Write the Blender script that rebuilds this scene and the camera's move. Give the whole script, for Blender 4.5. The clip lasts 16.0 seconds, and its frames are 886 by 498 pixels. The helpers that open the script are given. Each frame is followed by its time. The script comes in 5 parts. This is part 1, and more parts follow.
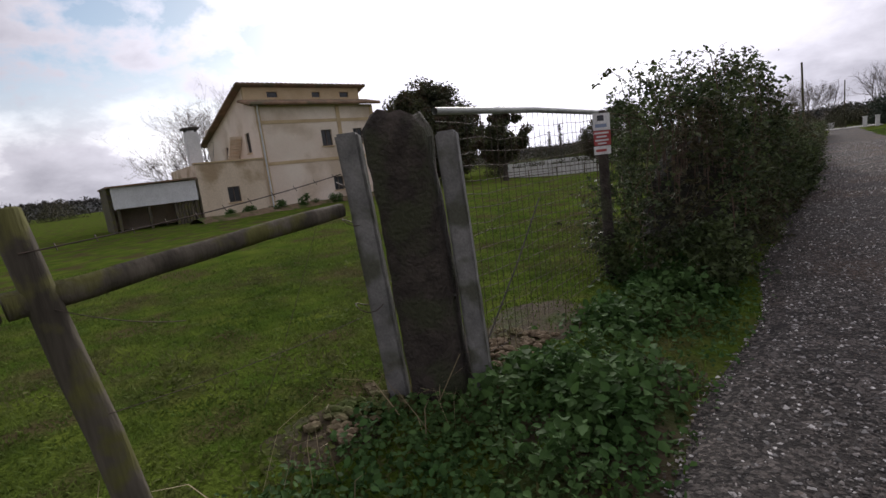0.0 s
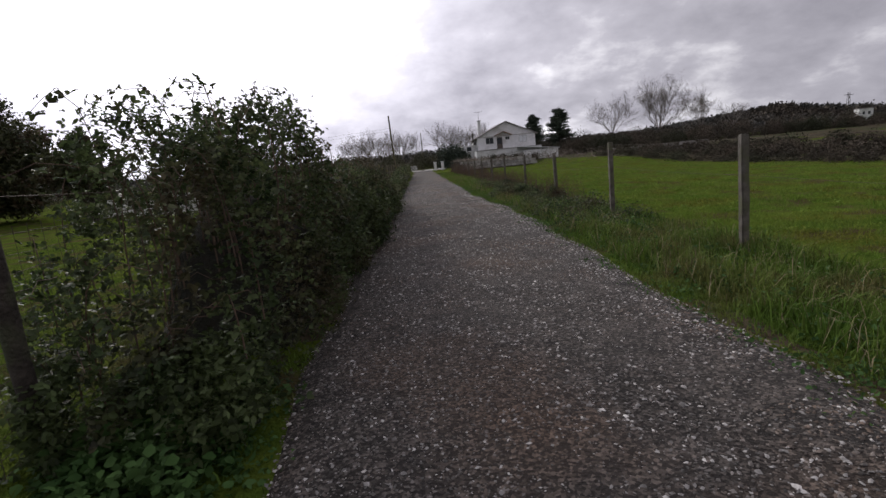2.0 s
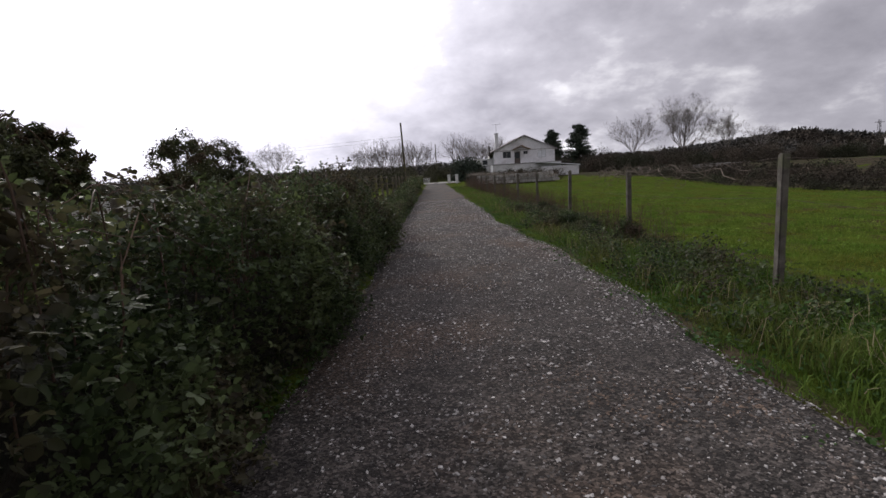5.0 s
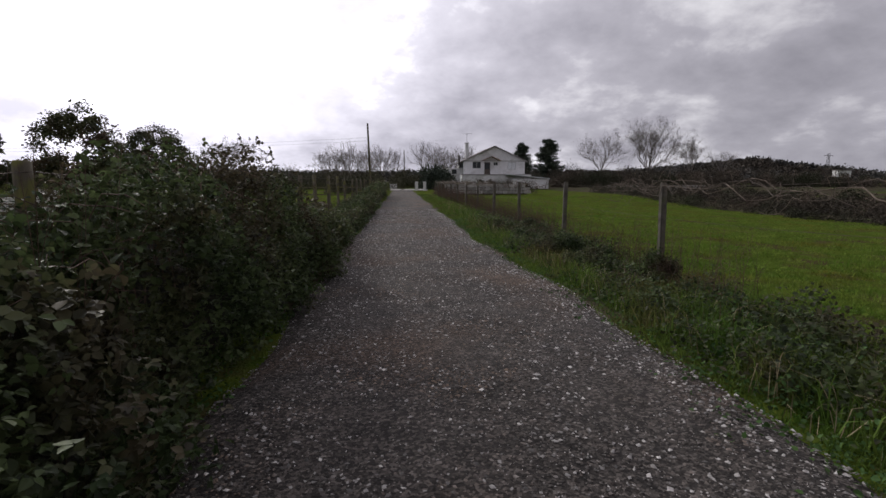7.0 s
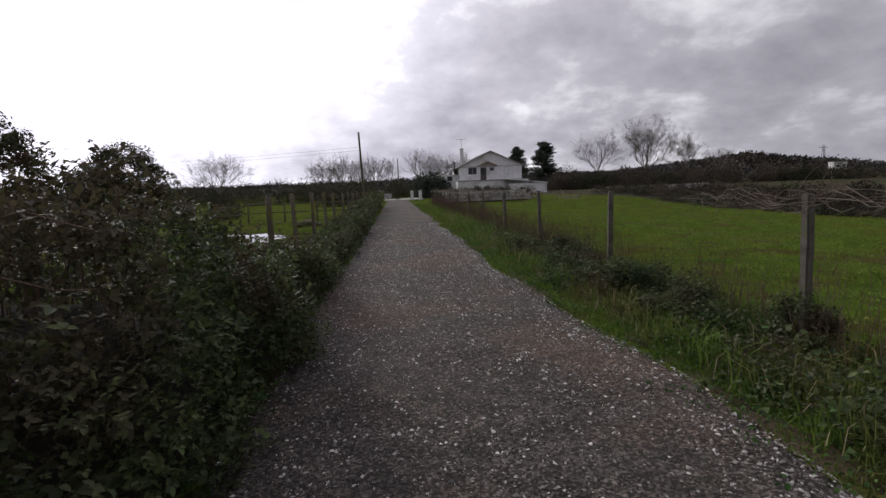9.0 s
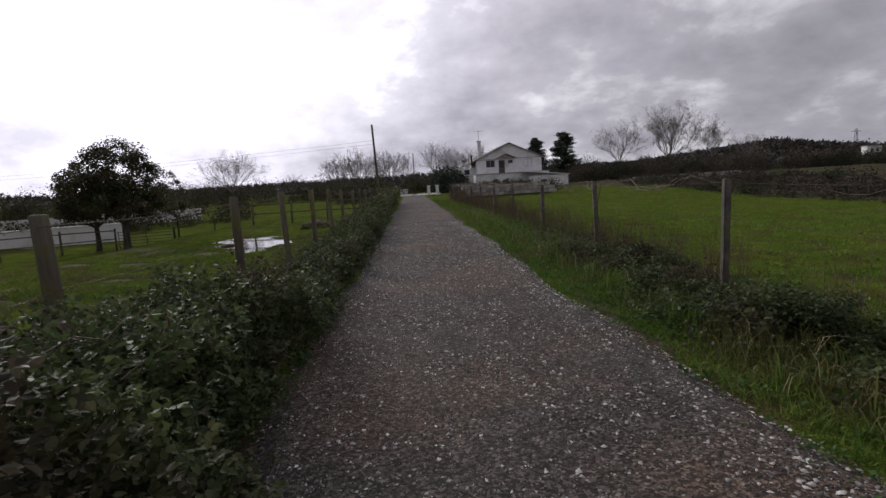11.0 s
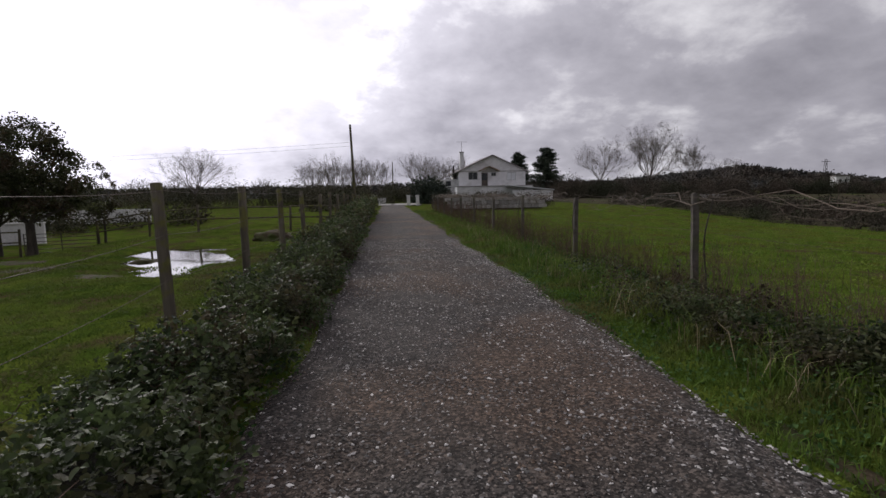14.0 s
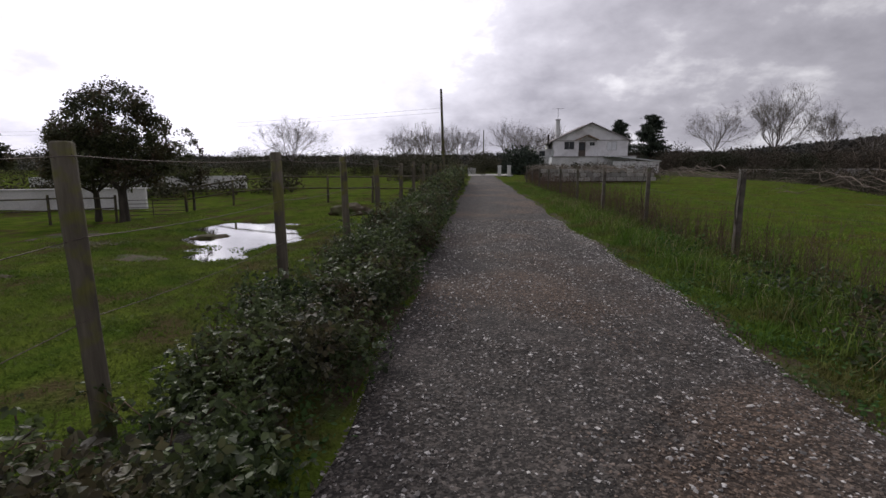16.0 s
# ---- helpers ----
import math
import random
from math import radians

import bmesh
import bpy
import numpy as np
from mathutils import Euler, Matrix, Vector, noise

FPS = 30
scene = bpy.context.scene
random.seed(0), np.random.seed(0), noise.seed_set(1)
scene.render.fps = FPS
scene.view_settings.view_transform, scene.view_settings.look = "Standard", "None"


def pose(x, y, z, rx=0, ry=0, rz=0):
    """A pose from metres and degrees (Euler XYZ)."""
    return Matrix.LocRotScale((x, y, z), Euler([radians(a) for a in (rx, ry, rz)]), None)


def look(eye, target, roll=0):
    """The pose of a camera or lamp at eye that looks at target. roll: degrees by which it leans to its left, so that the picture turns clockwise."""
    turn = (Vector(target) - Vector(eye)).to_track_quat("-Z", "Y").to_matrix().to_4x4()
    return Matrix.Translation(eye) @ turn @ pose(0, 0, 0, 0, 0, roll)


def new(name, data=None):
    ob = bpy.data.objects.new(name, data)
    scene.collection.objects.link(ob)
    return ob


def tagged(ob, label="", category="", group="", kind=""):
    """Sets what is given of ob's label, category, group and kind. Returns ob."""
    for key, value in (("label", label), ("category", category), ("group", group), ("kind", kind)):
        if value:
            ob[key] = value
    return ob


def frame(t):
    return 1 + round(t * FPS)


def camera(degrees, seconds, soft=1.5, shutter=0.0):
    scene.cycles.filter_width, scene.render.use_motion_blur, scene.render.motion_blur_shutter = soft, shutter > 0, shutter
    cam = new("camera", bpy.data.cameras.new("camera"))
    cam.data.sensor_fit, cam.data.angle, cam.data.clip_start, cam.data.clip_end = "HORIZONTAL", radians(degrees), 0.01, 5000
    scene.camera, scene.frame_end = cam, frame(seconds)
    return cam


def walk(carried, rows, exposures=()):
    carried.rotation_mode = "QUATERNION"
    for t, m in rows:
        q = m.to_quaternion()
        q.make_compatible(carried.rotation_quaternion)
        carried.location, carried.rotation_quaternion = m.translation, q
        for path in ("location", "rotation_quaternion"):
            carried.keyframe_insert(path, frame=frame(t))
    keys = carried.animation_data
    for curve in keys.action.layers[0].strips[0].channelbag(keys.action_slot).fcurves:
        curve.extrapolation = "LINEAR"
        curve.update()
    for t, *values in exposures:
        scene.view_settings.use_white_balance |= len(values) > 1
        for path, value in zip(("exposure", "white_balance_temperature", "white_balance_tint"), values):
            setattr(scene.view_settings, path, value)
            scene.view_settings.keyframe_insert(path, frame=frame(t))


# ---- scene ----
cam = camera(84.5, 16.0)
PATH = [
    (0, (-0.469, -0.457, 1.327), (-1.719, 1.071, 1.002), -7.0),
    (0.3, (-0.292, -0.134, 1.364), (-1.331, 1.55, 1.072), -8.8),
    (0.5, (-0.148, 0.054, 1.371), (-1.045, 1.823, 1.117), -7.3),
    (0.8, (0.22, 0.16, 1.376), (-0.358, 2.058, 1.126), -5.0),
    (1, (0.30, 0.40, 1.37), (-0.159, 2.334, 1.145), -4.2),
    (1.5, (0.096, 1.107, 1.483), (-0.014, 3.077, 1.155), -3.8),
    (2, (0.001, 1.677, 1.458), (0.061, 3.645, 1.103), -5.7),
    (2.5, (0.104, 2.672, 1.524), (0.053, 4.651, 1.239), -8.2),
    (3, (0.073, 3.41, 1.536), (0.173, 5.383, 1.228), -4.7),
    (3.5, (0.111, 4.02, 1.572), (0.192, 5.997, 1.282), -5.6),
    (4, (0.099, 4.881, 1.566), (0.114, 6.852, 1.23), -3.6),
    (6.5, (0.194, 8.741, 1.383), (0.281, 10.725, 1.141), -1.6),
    (7, (0.22, 9.482, 1.397), (0.389, 11.456, 1.122), -0.1),
    (7.5, (0.231, 10.124, 1.441), (0.37, 12.09, 1.101), -0.8),
    (8, (0.091, 10.668, 1.469), (0.25, 12.644, 1.204), -2.3),
    (8.5, (0.091, 11.33, 1.459), (0.324, 13.295, 1.167), -2.9),
    (9, (0.150, 12.060, 1.560), (0.333, 14.036, 1.312), -2.4),
    (11.5, (0.026, 15.452, 1.523), (0.129, 17.431, 1.255), -3.5),
    (12, (-0.122, 16.163, 1.418), (-0.048, 18.145, 1.164), -1.1),
    (12.5, (-0.011, 16.615, 1.487), (0.161, 18.59, 1.225), -1.8),
    (13, (-0.033, 17.464, 1.45), (0.031, 19.435, 1.12), -2.8),
    (13.5, (-0.118, 18.145, 1.459), (0.045, 20.118, 1.18), -1.3),
    (14, (-0.142, 18.784, 1.431), (0.076, 20.76, 1.207), -1.1),
    (14.5, (-0.162, 19.396, 1.456), (-0.012, 21.373, 1.192), -1.2),
    (15, (-0.284, 20.013, 1.478), (-0.032, 21.976, 1.191), 0.5),
    (15.5, (-0.268, 20.59, 1.441), (-0.063, 22.562, 1.181), 0.3),
    (16, (-0.199, 21.14, 1.455), (-0.339, 23.106, 1.116), -0.4),
]
walk(cam, [(t, look(eye, target, roll)) for t, eye, target, roll in PATH], exposures=((0.0, 0.32), (0.5, 0.18), (1.0, 0.05), (1.5, 0.0), (2.0, 0.22), (4.2, 0.27), (6.5, 0.05), (9.0, 0.1), (11.5, -0.02), (14.0, -0.02), (16.0, 0.08)))

# world: broken overcast, the sun behind cloud ahead and to the left
SUN_AZ, SUN_EL = radians(-32), radians(23)
SUN_DIR = Vector((math.sin(SUN_AZ) * math.cos(SUN_EL), math.cos(SUN_AZ) * math.cos(SUN_EL), math.sin(SUN_EL)))


def build_world():
    w = bpy.data.worlds.new("world")
    w.use_nodes = True
    scene.world = w
    nt = w.node_tree
    nt.nodes.clear()
    N, L = nt.nodes.new, nt.links.new

    def math_node(op, a, b=None, c=None):
        n = N("ShaderNodeMath")
        n.operation = op
        for i, v in enumerate((a, b, c)):
            if v is None:
                continue
            if isinstance(v, (int, float)):
                n.inputs[i].default_value = v
            else:
                L(v, n.inputs[i])
        return n.outputs[0]

    def vec(op, a, b):
        n = N("ShaderNodeVectorMath")
        n.operation = op
        for i, v in enumerate((a, b)):
            if isinstance(v, (tuple, Vector)):
                n.inputs[i].default_value = v
            else:
                L(v, n.inputs[i])
        return n

    tc = N("ShaderNodeTexCoord")
    d = vec("NORMALIZE", tc.outputs["Generated"], (0, 0, 0)).outputs[0]
    sep = N("ShaderNodeSeparateXYZ")
    L(d, sep.inputs[0])
    up = math_node("ADD", math_node("MAXIMUM", sep.outputs[2], 0.0), 0.42)
    px, py = math_node("DIVIDE", sep.outputs[0], up), math_node("DIVIDE", sep.outputs[1], up)
    comb = N("ShaderNodeCombineXYZ")
    L(px, comb.inputs[0])
    L(py, comb.inputs[1])

    def noise_tex(scale, detail, rough, offset):
        m = N("ShaderNodeMapping")
        m.inputs["Location"].default_value = offset
        L(comb.outputs[0], m.inputs[0])
        n = N("ShaderNodeTexNoise")
        n.inputs["Scale"].default_value, n.inputs["Detail"].default_value = scale, detail
        n.inputs["Roughness"].default_value = rough
        n.inputs["Distortion"].default_value = 0.1
        L(m.outputs[0], n.inputs["Vector"])
        return n.outputs[0]

    big, fine = noise_tex(1.7, 9, 0.5, (3.1, 1.2, 0)), noise_tex(4.2, 8, 0.58, (7.7, 4.0, 2))
    shape = math_node("MULTIPLY_ADD", fine, 0.45, math_node("MULTIPLY", big, 0.6))
    # cloud thickness to brightness: thick parts are grey, thin parts bright
    ramp = N("ShaderNodeValToRGB")
    ramp.color_ramp.elements[0].position, ramp.color_ramp.elements[0].color = 0.39, (0.70, 0.687, 0.73, 1)
    ramp.color_ramp.elements[1].position, ramp.color_ramp.elements[1].color = 0.66, (0.245, 0.238, 0.278, 1)
    mid = ramp.color_ramp.elements.new(0.50)
    mid.color = (0.385, 0.374, 0.424, 1)
    L(shape, ramp.inputs[0])
    # light of the veiled sun, spread by the cloud
    dot = math_node("MAXIMUM", vec("DOT_PRODUCT", d, SUN_DIR).outputs["Value"], 0.0)
    glow = math_node("ADD", math_node("MULTIPLY", math_node("POWER", dot, 5.0), 2.9), math_node("MULTIPLY", math_node("POWER", dot, 60.0), 3.0))
    lit = math_node("ADD", glow, 1.0)
    cloud = vec("SCALE", ramp.outputs[0], (0, 0, 0))
    L(lit, cloud.inputs["Scale"])
    sky = N("ShaderNodeTexSky")
    sky.sky_type = "NISHITA"
    sky.sun_disc = False
    sky.sun_elevation, sky.sun_rotation = SUN_EL, SUN_AZ % (2 * math.pi)
    blue = vec("SCALE", sky.outputs[0], (0, 0, 0))
    blue.inputs["Scale"].default_value = 0.095
    # the cover breaks open towards the west
    gap = N("ShaderNodeMapRange")
    gap.inputs["From Min"].default_value, gap.inputs["From Max"].default_value = 0.53, 0.48
    L(math_node("ADD", shape, math_node("MULTIPLY", math_node("MAXIMUM", math_node("MULTIPLY_ADD", sep.outputs[0], -1.0, -0.62), 0.0), -0.10)), gap.inputs["Value"])
    west = N("ShaderNodeMapRange")
    west.inputs["From Min"].default_value, west.inputs["From Max"].default_value = -0.55, -0.8
    L(sep.outputs[0], west.inputs["Value"])
    mix = N("ShaderNodeMix")
    mix.data_type = "RGBA"
    high = N("ShaderNodeMapRange")
    high.inputs["From Min"].default_value, high.inputs["From Max"].default_value = 0.10, 0.24
    L(sep.outputs[2], high.inputs["Value"])
    L(math_node("MULTIPLY", math_node("MULTIPLY", gap.outputs[0], west.outputs[0]), high.outputs[0]), mix.inputs["Factor"])
    L(cloud.outputs[0], mix.inputs["A"])
    L(blue.outputs[0], mix.inputs["B"])
    bg = N("ShaderNodeBackground")
    L(mix.outputs["Result"], bg.inputs["Color"])
    bg.inputs["Strength"].default_value = 1.0
    out = N("ShaderNodeOutputWorld")
    L(bg.outputs[0], out.inputs["Surface"])


build_world()
sun = new("sun", bpy.data.lights.new("sun", "SUN"))
sun.data.energy, sun.data.angle, sun.data.color = 1.45, radians(14), (1.0, 0.95, 0.88)
sun.matrix_world = look(SUN_DIR * 50, (0, 0, 0))


# ---- materials ----
def material(name, a, b, scale=8.0, rough=0.85, bump=0.3, fine=60.0, metal=0.0, c=None, cscale=1.0, island=0.0, translucent=0.0, wave=None, dist=0.02, obj_random=0.0, spec=0.5, cells=0.0):
    """Two colours mixed by noise at two scales, a third in large patches, with fine relief."""
    m = bpy.data.materials.new(name)
    m.use_nodes = True
    nt = m.node_tree
    N, L = nt.nodes.new, nt.links.new
    p = nt.nodes["Principled BSDF"]
    p.inputs["Roughness"].default_value, p.inputs["Metallic"].default_value = rough, metal
    p.inputs["Specular IOR Level"].default_value = spec
    geo = N("ShaderNodeNewGeometry")

    def tex(s, detail=6.0, stretch=None):
        n = N("ShaderNodeTexNoise")
        n.inputs["Scale"].default_value, n.inputs["Detail"].default_value = s, detail
        src = geo.outputs["Position"]
        if stretch:
            mp = N("ShaderNodeMapping")
            mp.inputs["Scale"].default_value = stretch
            L(src, mp.inputs[0])
            src = mp.outputs[0]
        L(src, n.inputs["Vector"])
        return n.outputs[0]

    def ramp(v, lo, hi):
        r = N("ShaderNodeMapRange")
        r.inputs["From Min"].default_value, r.inputs["From Max"].default_value = lo, hi
        L(v, r.inputs["Value"])
        return r.outputs[0]

    def mixc(f, x, y):
        n = N("ShaderNodeMix")
        n.data_type = "RGBA"
        L(f, n.inputs["Factor"])
        for v, s in ((x, "A"), (y, "B")):
            if isinstance(v, tuple):
                n.inputs[s].default_value = (*v, 1)
            else:
                L(v, n.inputs[s])
        return n.outputs["Result"]

    n1, n2 = tex(scale, 6.0, wave), tex(fine, 4.0, wave)
    col = mixc(ramp(n1, 0.35, 0.65), a, b)
    if c:
        col = mixc(ramp(tex(cscale), 0.5, 0.62), col, c)
    hsv = N("ShaderNodeHueSaturation")
    L(col, hsv.inputs["Color"])
    val = ramp(n2, 0.0, 1.0)
    v = N("ShaderNodeMath")
    v.operation = "MULTIPLY_ADD"
    L(val, v.inputs[0])
    v.inputs[1].default_value, v.inputs[2].default_value = 0.7, 0.65
    last = v.outputs[0]
    rnd = None
    if island:
        rnd, amount = geo.outputs["Random Per Island"], island
    elif obj_random:
        oi = N("ShaderNodeObjectInfo")
        rnd, amount = oi.outputs["Random"], obj_random
    if rnd is not None:
        k = N("ShaderNodeMath")
        k.operation = "MULTIPLY_ADD"
        L(rnd, k.inputs[0])
        k.inputs[1].default_value, k.inputs[2].default_value = amount, 1 - amount / 2
        mm = N("ShaderNodeMath")
        mm.operation = "MULTIPLY"
        L(last, mm.inputs[0])
        L(k.outputs[0], mm.inputs[1])
        last = mm.outputs[0]
    if cells:
        vo = N("ShaderNodeTexVoronoi")
        vo.inputs["Scale"].default_value = cells
        L(geo.outputs["Position"], vo.inputs["Vector"])
        sp = N("ShaderNodeSeparateColor")
        L(vo.outputs["Color"], sp.inputs[0])
        pw = N("ShaderNodeMath")
        pw.operation = "POWER"
        L(sp.outputs[0], pw.inputs[0])
        pw.inputs[1].default_value = 2.5
        kk = N("ShaderNodeMath")
        kk.operation = "MULTIPLY_ADD"
        L(pw.outputs[0], kk.inputs[0])
        kk.inputs[1].default_value, kk.inputs[2].default_value = 2.2, 0.5
        m3 = N("ShaderNodeMath")
        m3.operation = "MULTIPLY"
        L(last, m3.inputs[0])
        L(kk.outputs[0], m3.inputs[1])
        last = m3.outputs[0]
    L(last, hsv.inputs["Value"])
    L(hsv.outputs[0], p.inputs["Base Color"])
    if bump:
        b_ = N("ShaderNodeBump")
        b_.inputs["Strength"].default_value, b_.inputs["Distance"].default_value = bump, dist
        L(n2, b_.inputs["Height"])
        L(b_.outputs[0], p.inputs["Normal"])
    if translucent:
        tr = N("ShaderNodeBsdfTranslucent")
        L(hsv.outputs[0], tr.inputs["Color"])
        ms = N("ShaderNodeMixShader")
        ms.inputs[0].default_value = translucent
        L(p.outputs[0], ms.inputs[1])
        L(tr.outputs[0], ms.inputs[2])
        L(ms.outputs[0], nt.nodes["Material Output"].inputs["Surface"])
    return m


def plain(name, col, rough=0.6, metal=0.0):
    m = bpy.data.materials.new(name)
    m.use_nodes = True
    p = m.node_tree.nodes["Principled BSDF"]
    p.inputs["Base Color"].default_value = (*col, 1)
    p.inputs["Roughness"].default_value, p.inputs["Metallic"].default_value = rough, metal
    return m


M_GROUND = material("pasture_soil", (0.054, 0.088, 0.014), (0.100, 0.130, 0.022), 1.9, 0.95, 0.8, 35, c=(0.078, 0.066, 0.031), cscale=1.1, dist=0.05, spec=0.0)
M_ROAD = material("gravel_bed", (0.037, 0.0325, 0.029), (0.070, 0.060, 0.053), 5.0, 0.9, 0.9, 70, c=(0.082, 0.058, 0.043), cscale=0.35, dist=0.02, spec=0.25, cells=55.0)
M_PEBBLE = material("limestone_chips", (0.18, 0.168, 0.158), (0.50, 0.475, 0.45), 12, 0.85, 0.3, 90, island=1.5, spec=0.3)
M_PEBBLE_DARK = material("basalt_chips", (0.050, 0.044, 0.040), (0.125, 0.102, 0.088), 12, 0.85, 0.3, 90, island=1.2, spec=0.3)
M_PEBBLE_MID = material("grey_chips", (0.075, 0.068, 0.062), (0.20, 0.18, 0.165), 12, 0.85, 0.3, 90, island=1.3, spec=0.3, c=(0.16, 0.115, 0.085), cscale=0.6)
M_GRASS = material("grass_blade", (0.070, 0.118, 0.020), (0.136, 0.172, 0.038), 0.8, 0.7, 0.0, 6, island=0.5, translucent=0.3, spec=0.04, c=(0.115, 0.118, 0.045), cscale=0.45)
M_VERGE = material("verge_blade", (0.074, 0.135, 0.023), (0.135, 0.190, 0.038), 1.1, 0.6, 0.0, 6, island=0.9, translucent=0.28, spec=0.06, c=(0.130, 0.125, 0.045), cscale=0.8)
M_GRASS_LUSH = material("lush_grass_blade", (0.105, 0.185, 0.026), (0.175, 0.235, 0.042), 0.9, 0.6, 0.0, 6, island=0.6, translucent=0.3, spec=0.04, c=(0.155, 0.165, 0.03), cscale=0.55)
M_STRAW = material("dry_stalk", (0.22, 0.17, 0.09), (0.32, 0.26, 0.15), 3, 0.8, 0.0, 20, island=0.6)
M_BRAMBLE = material("bramble_leaf", (0.032, 0.051, 0.019), (0.096, 0.122, 0.048), 1.5, 0.55, 0.0, 9, island=1.2, translucent=0.36, spec=0.2, c=(0.072, 0.060, 0.034), cscale=1.1)
M_WEED = material("weed_leaf", (0.040, 0.090, 0.024), (0.080, 0.140, 0.042), 2, 0.7, 0.0, 12, island=0.7, translucent=0.25, spec=0.12)
# near-black: the shade deep inside the brambles, put into the colour
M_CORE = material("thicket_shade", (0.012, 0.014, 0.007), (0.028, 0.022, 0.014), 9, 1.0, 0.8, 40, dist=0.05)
M_CANE = material("bramble_cane", (0.07, 0.035, 0.025), (0.14, 0.09, 0.06), 6, 0.75, 0.2, 60, island=0.5)
M_VINE = material("vine_cane", (0.085, 0.062, 0.045), (0.16, 0.125, 0.094), 8, 0.85, 0.4, 80, island=0.5)
M_POST = material("weathered_wood", (0.065, 0.056, 0.043), (0.15, 0.13, 0.10), 9, 0.95, 0.8, 55, wave=(1, 1, 0.12), spec=0.15, c=(0.13, 0.125, 0.045), cscale=6, dist=0.01, obj_random=0.3)
M_OLD = material("crumbling_pillar", (0.034, 0.027, 0.022), (0.082, 0.066, 0.055), 9, 1.0, 1.0, 45, c=(0.06, 0.062, 0.035), cscale=4, dist=0.03)
M_CONC = material("cast_concrete", (0.145, 0.14, 0.135), (0.25, 0.24, 0.23), 9, 0.9, 0.6, 80, c=(0.10, 0.10, 0.075), cscale=5, dist=0.006, obj_random=0.1)
M_CPOST = material("lichen_concrete", (0.075, 0.064, 0.054), (0.145, 0.128, 0.11), 9, 0.95, 0.6, 60, c=(0.10, 0.10, 0.06), cscale=5, dist=0.01, obj_random=0.25)
M_WIRE = material("rusty_wire", (0.06, 0.045, 0.038), (0.11, 0.08, 0.06), 20, 0.7, 0.0, 60, metal=0.4)
M_GALV = material("painted_tube", (0.30, 0.31, 0.29), (0.42, 0.43, 0.40), 10, 0.45, 0.1, 70, metal=0.3)
M_IRON = material("dark_iron", (0.05, 0.045, 0.042), (0.09, 0.075, 0.065), 12, 0.65, 0.2, 70, metal=0.5)
M_BARK = material("bark", (0.035, 0.028, 0.022), (0.075, 0.062, 0.05), 8, 0.95, 0.8, 40, wave=(1, 1, 0.3), dist=0.02)
M_TWIG = material("bare_twig", (0.13, 0.11, 0.10), (0.21, 0.185, 0.17), 5, 0.9, 0.0, 30)
M_OAK = material("evergreen_leaf", (0.042, 0.050, 0.022), (0.085, 0.090, 0.042), 0.7, 0.55, 0.0, 6, island=1.0, translucent=0.28, spec=0.3, c=(0.075, 0.05, 0.03), cscale=0.9)
M_PINE = material("conifer_needle", (0.024, 0.038, 0.024), (0.05, 0.065, 0.04), 0.6, 0.8, 0.0, 6, island=0.8)
M_WOODS = material("winter_scrub", (0.050, 0.043, 0.033), (0.112, 0.090, 0.069), 0.09, 0.9, 0.0, 2, island=0.6, c=(0.043, 0.047, 0.027), cscale=0.06, spec=0.1)
M_HEDGE_FAR = material("far_hedgerow", (0.052, 0.056, 0.03), (0.10, 0.09, 0.06), 0.2, 0.9, 0.0, 3, island=0.9, spec=0.1)
M_HILL = material("wooded_hill", (0.05, 0.055, 0.05), (0.085, 0.085, 0.08), 0.03, 1.0, 1.0, 0.25, c=(0.06, 0.055, 0.045), cscale=0.012, dist=2.0)
M_HILL_TREES = material("far_crowns", (0.055, 0.056, 0.052), (0.10, 0.098, 0.09), 0.03, 1.0, 0.0, 1, island=0.7, c=(0.075, 0.064, 0.052), cscale=0.012, spec=0.05)
M_PLASTER = material("stained_ochre_render", (0.73, 0.61, 0.51), (0.81, 0.71, 0.61), 0.5, 0.9, 0.15, 30, c=(0.58, 0.47, 0.36), cscale=0.35, dist=0.01)
M_PLASTER_OLD = material("weathered_ochre_render", (0.60, 0.49, 0.36), (0.70, 0.59, 0.46), 0.9, 0.92, 0.2, 30, c=(0.40, 0.30, 0.19), cscale=0.6, wave=(1, 1, 0.35), dist=0.01)
M_BAND = material("ochre_band", (0.50, 0.37, 0.22), (0.58, 0.45, 0.28), 1.2, 0.9, 0.15, 30)
M_WHITE = material("white_limewash", (0.66, 0.65, 0.65), (0.76, 0.75, 0.75), 0.8, 0.85, 0.1, 20, c=(0.58, 0.57, 0.56), cscale=0.7)
M_TILE = material("clay_roof_tile", (0.16, 0.10, 0.065), (0.26, 0.17, 0.11), 1.5, 0.9, 0.4, 25, c=(0.14, 0.12, 0.075), cscale=1.0, obj_random=0.4)
M_GREYROOF = material("grey_roof_tile", (0.17, 0.15, 0.145), (0.25, 0.225, 0.22), 1.5, 0.9, 0.4, 25, obj_random=0.3)
M_DARK = material("window_dark", (0.018, 0.02, 0.024), (0.03, 0.034, 0.038), 3, 0.25, 0.0, 30)
M_FRAME = material("brown_frame", (0.06, 0.045, 0.035), (0.10, 0.075, 0.06), 8, 0.6, 0.1, 40)
M_SHEET = material("white_sheet_metal", (0.58, 0.59, 0.60), (0.68, 0.69, 0.70), 1.5, 0.5, 0.1, 20)
M_STONE = material("pale_stone", (0.26, 0.245, 0.23), (0.42, 0.40, 0.38), 2.0, 0.95, 0.5, 20, obj_random=0.7)
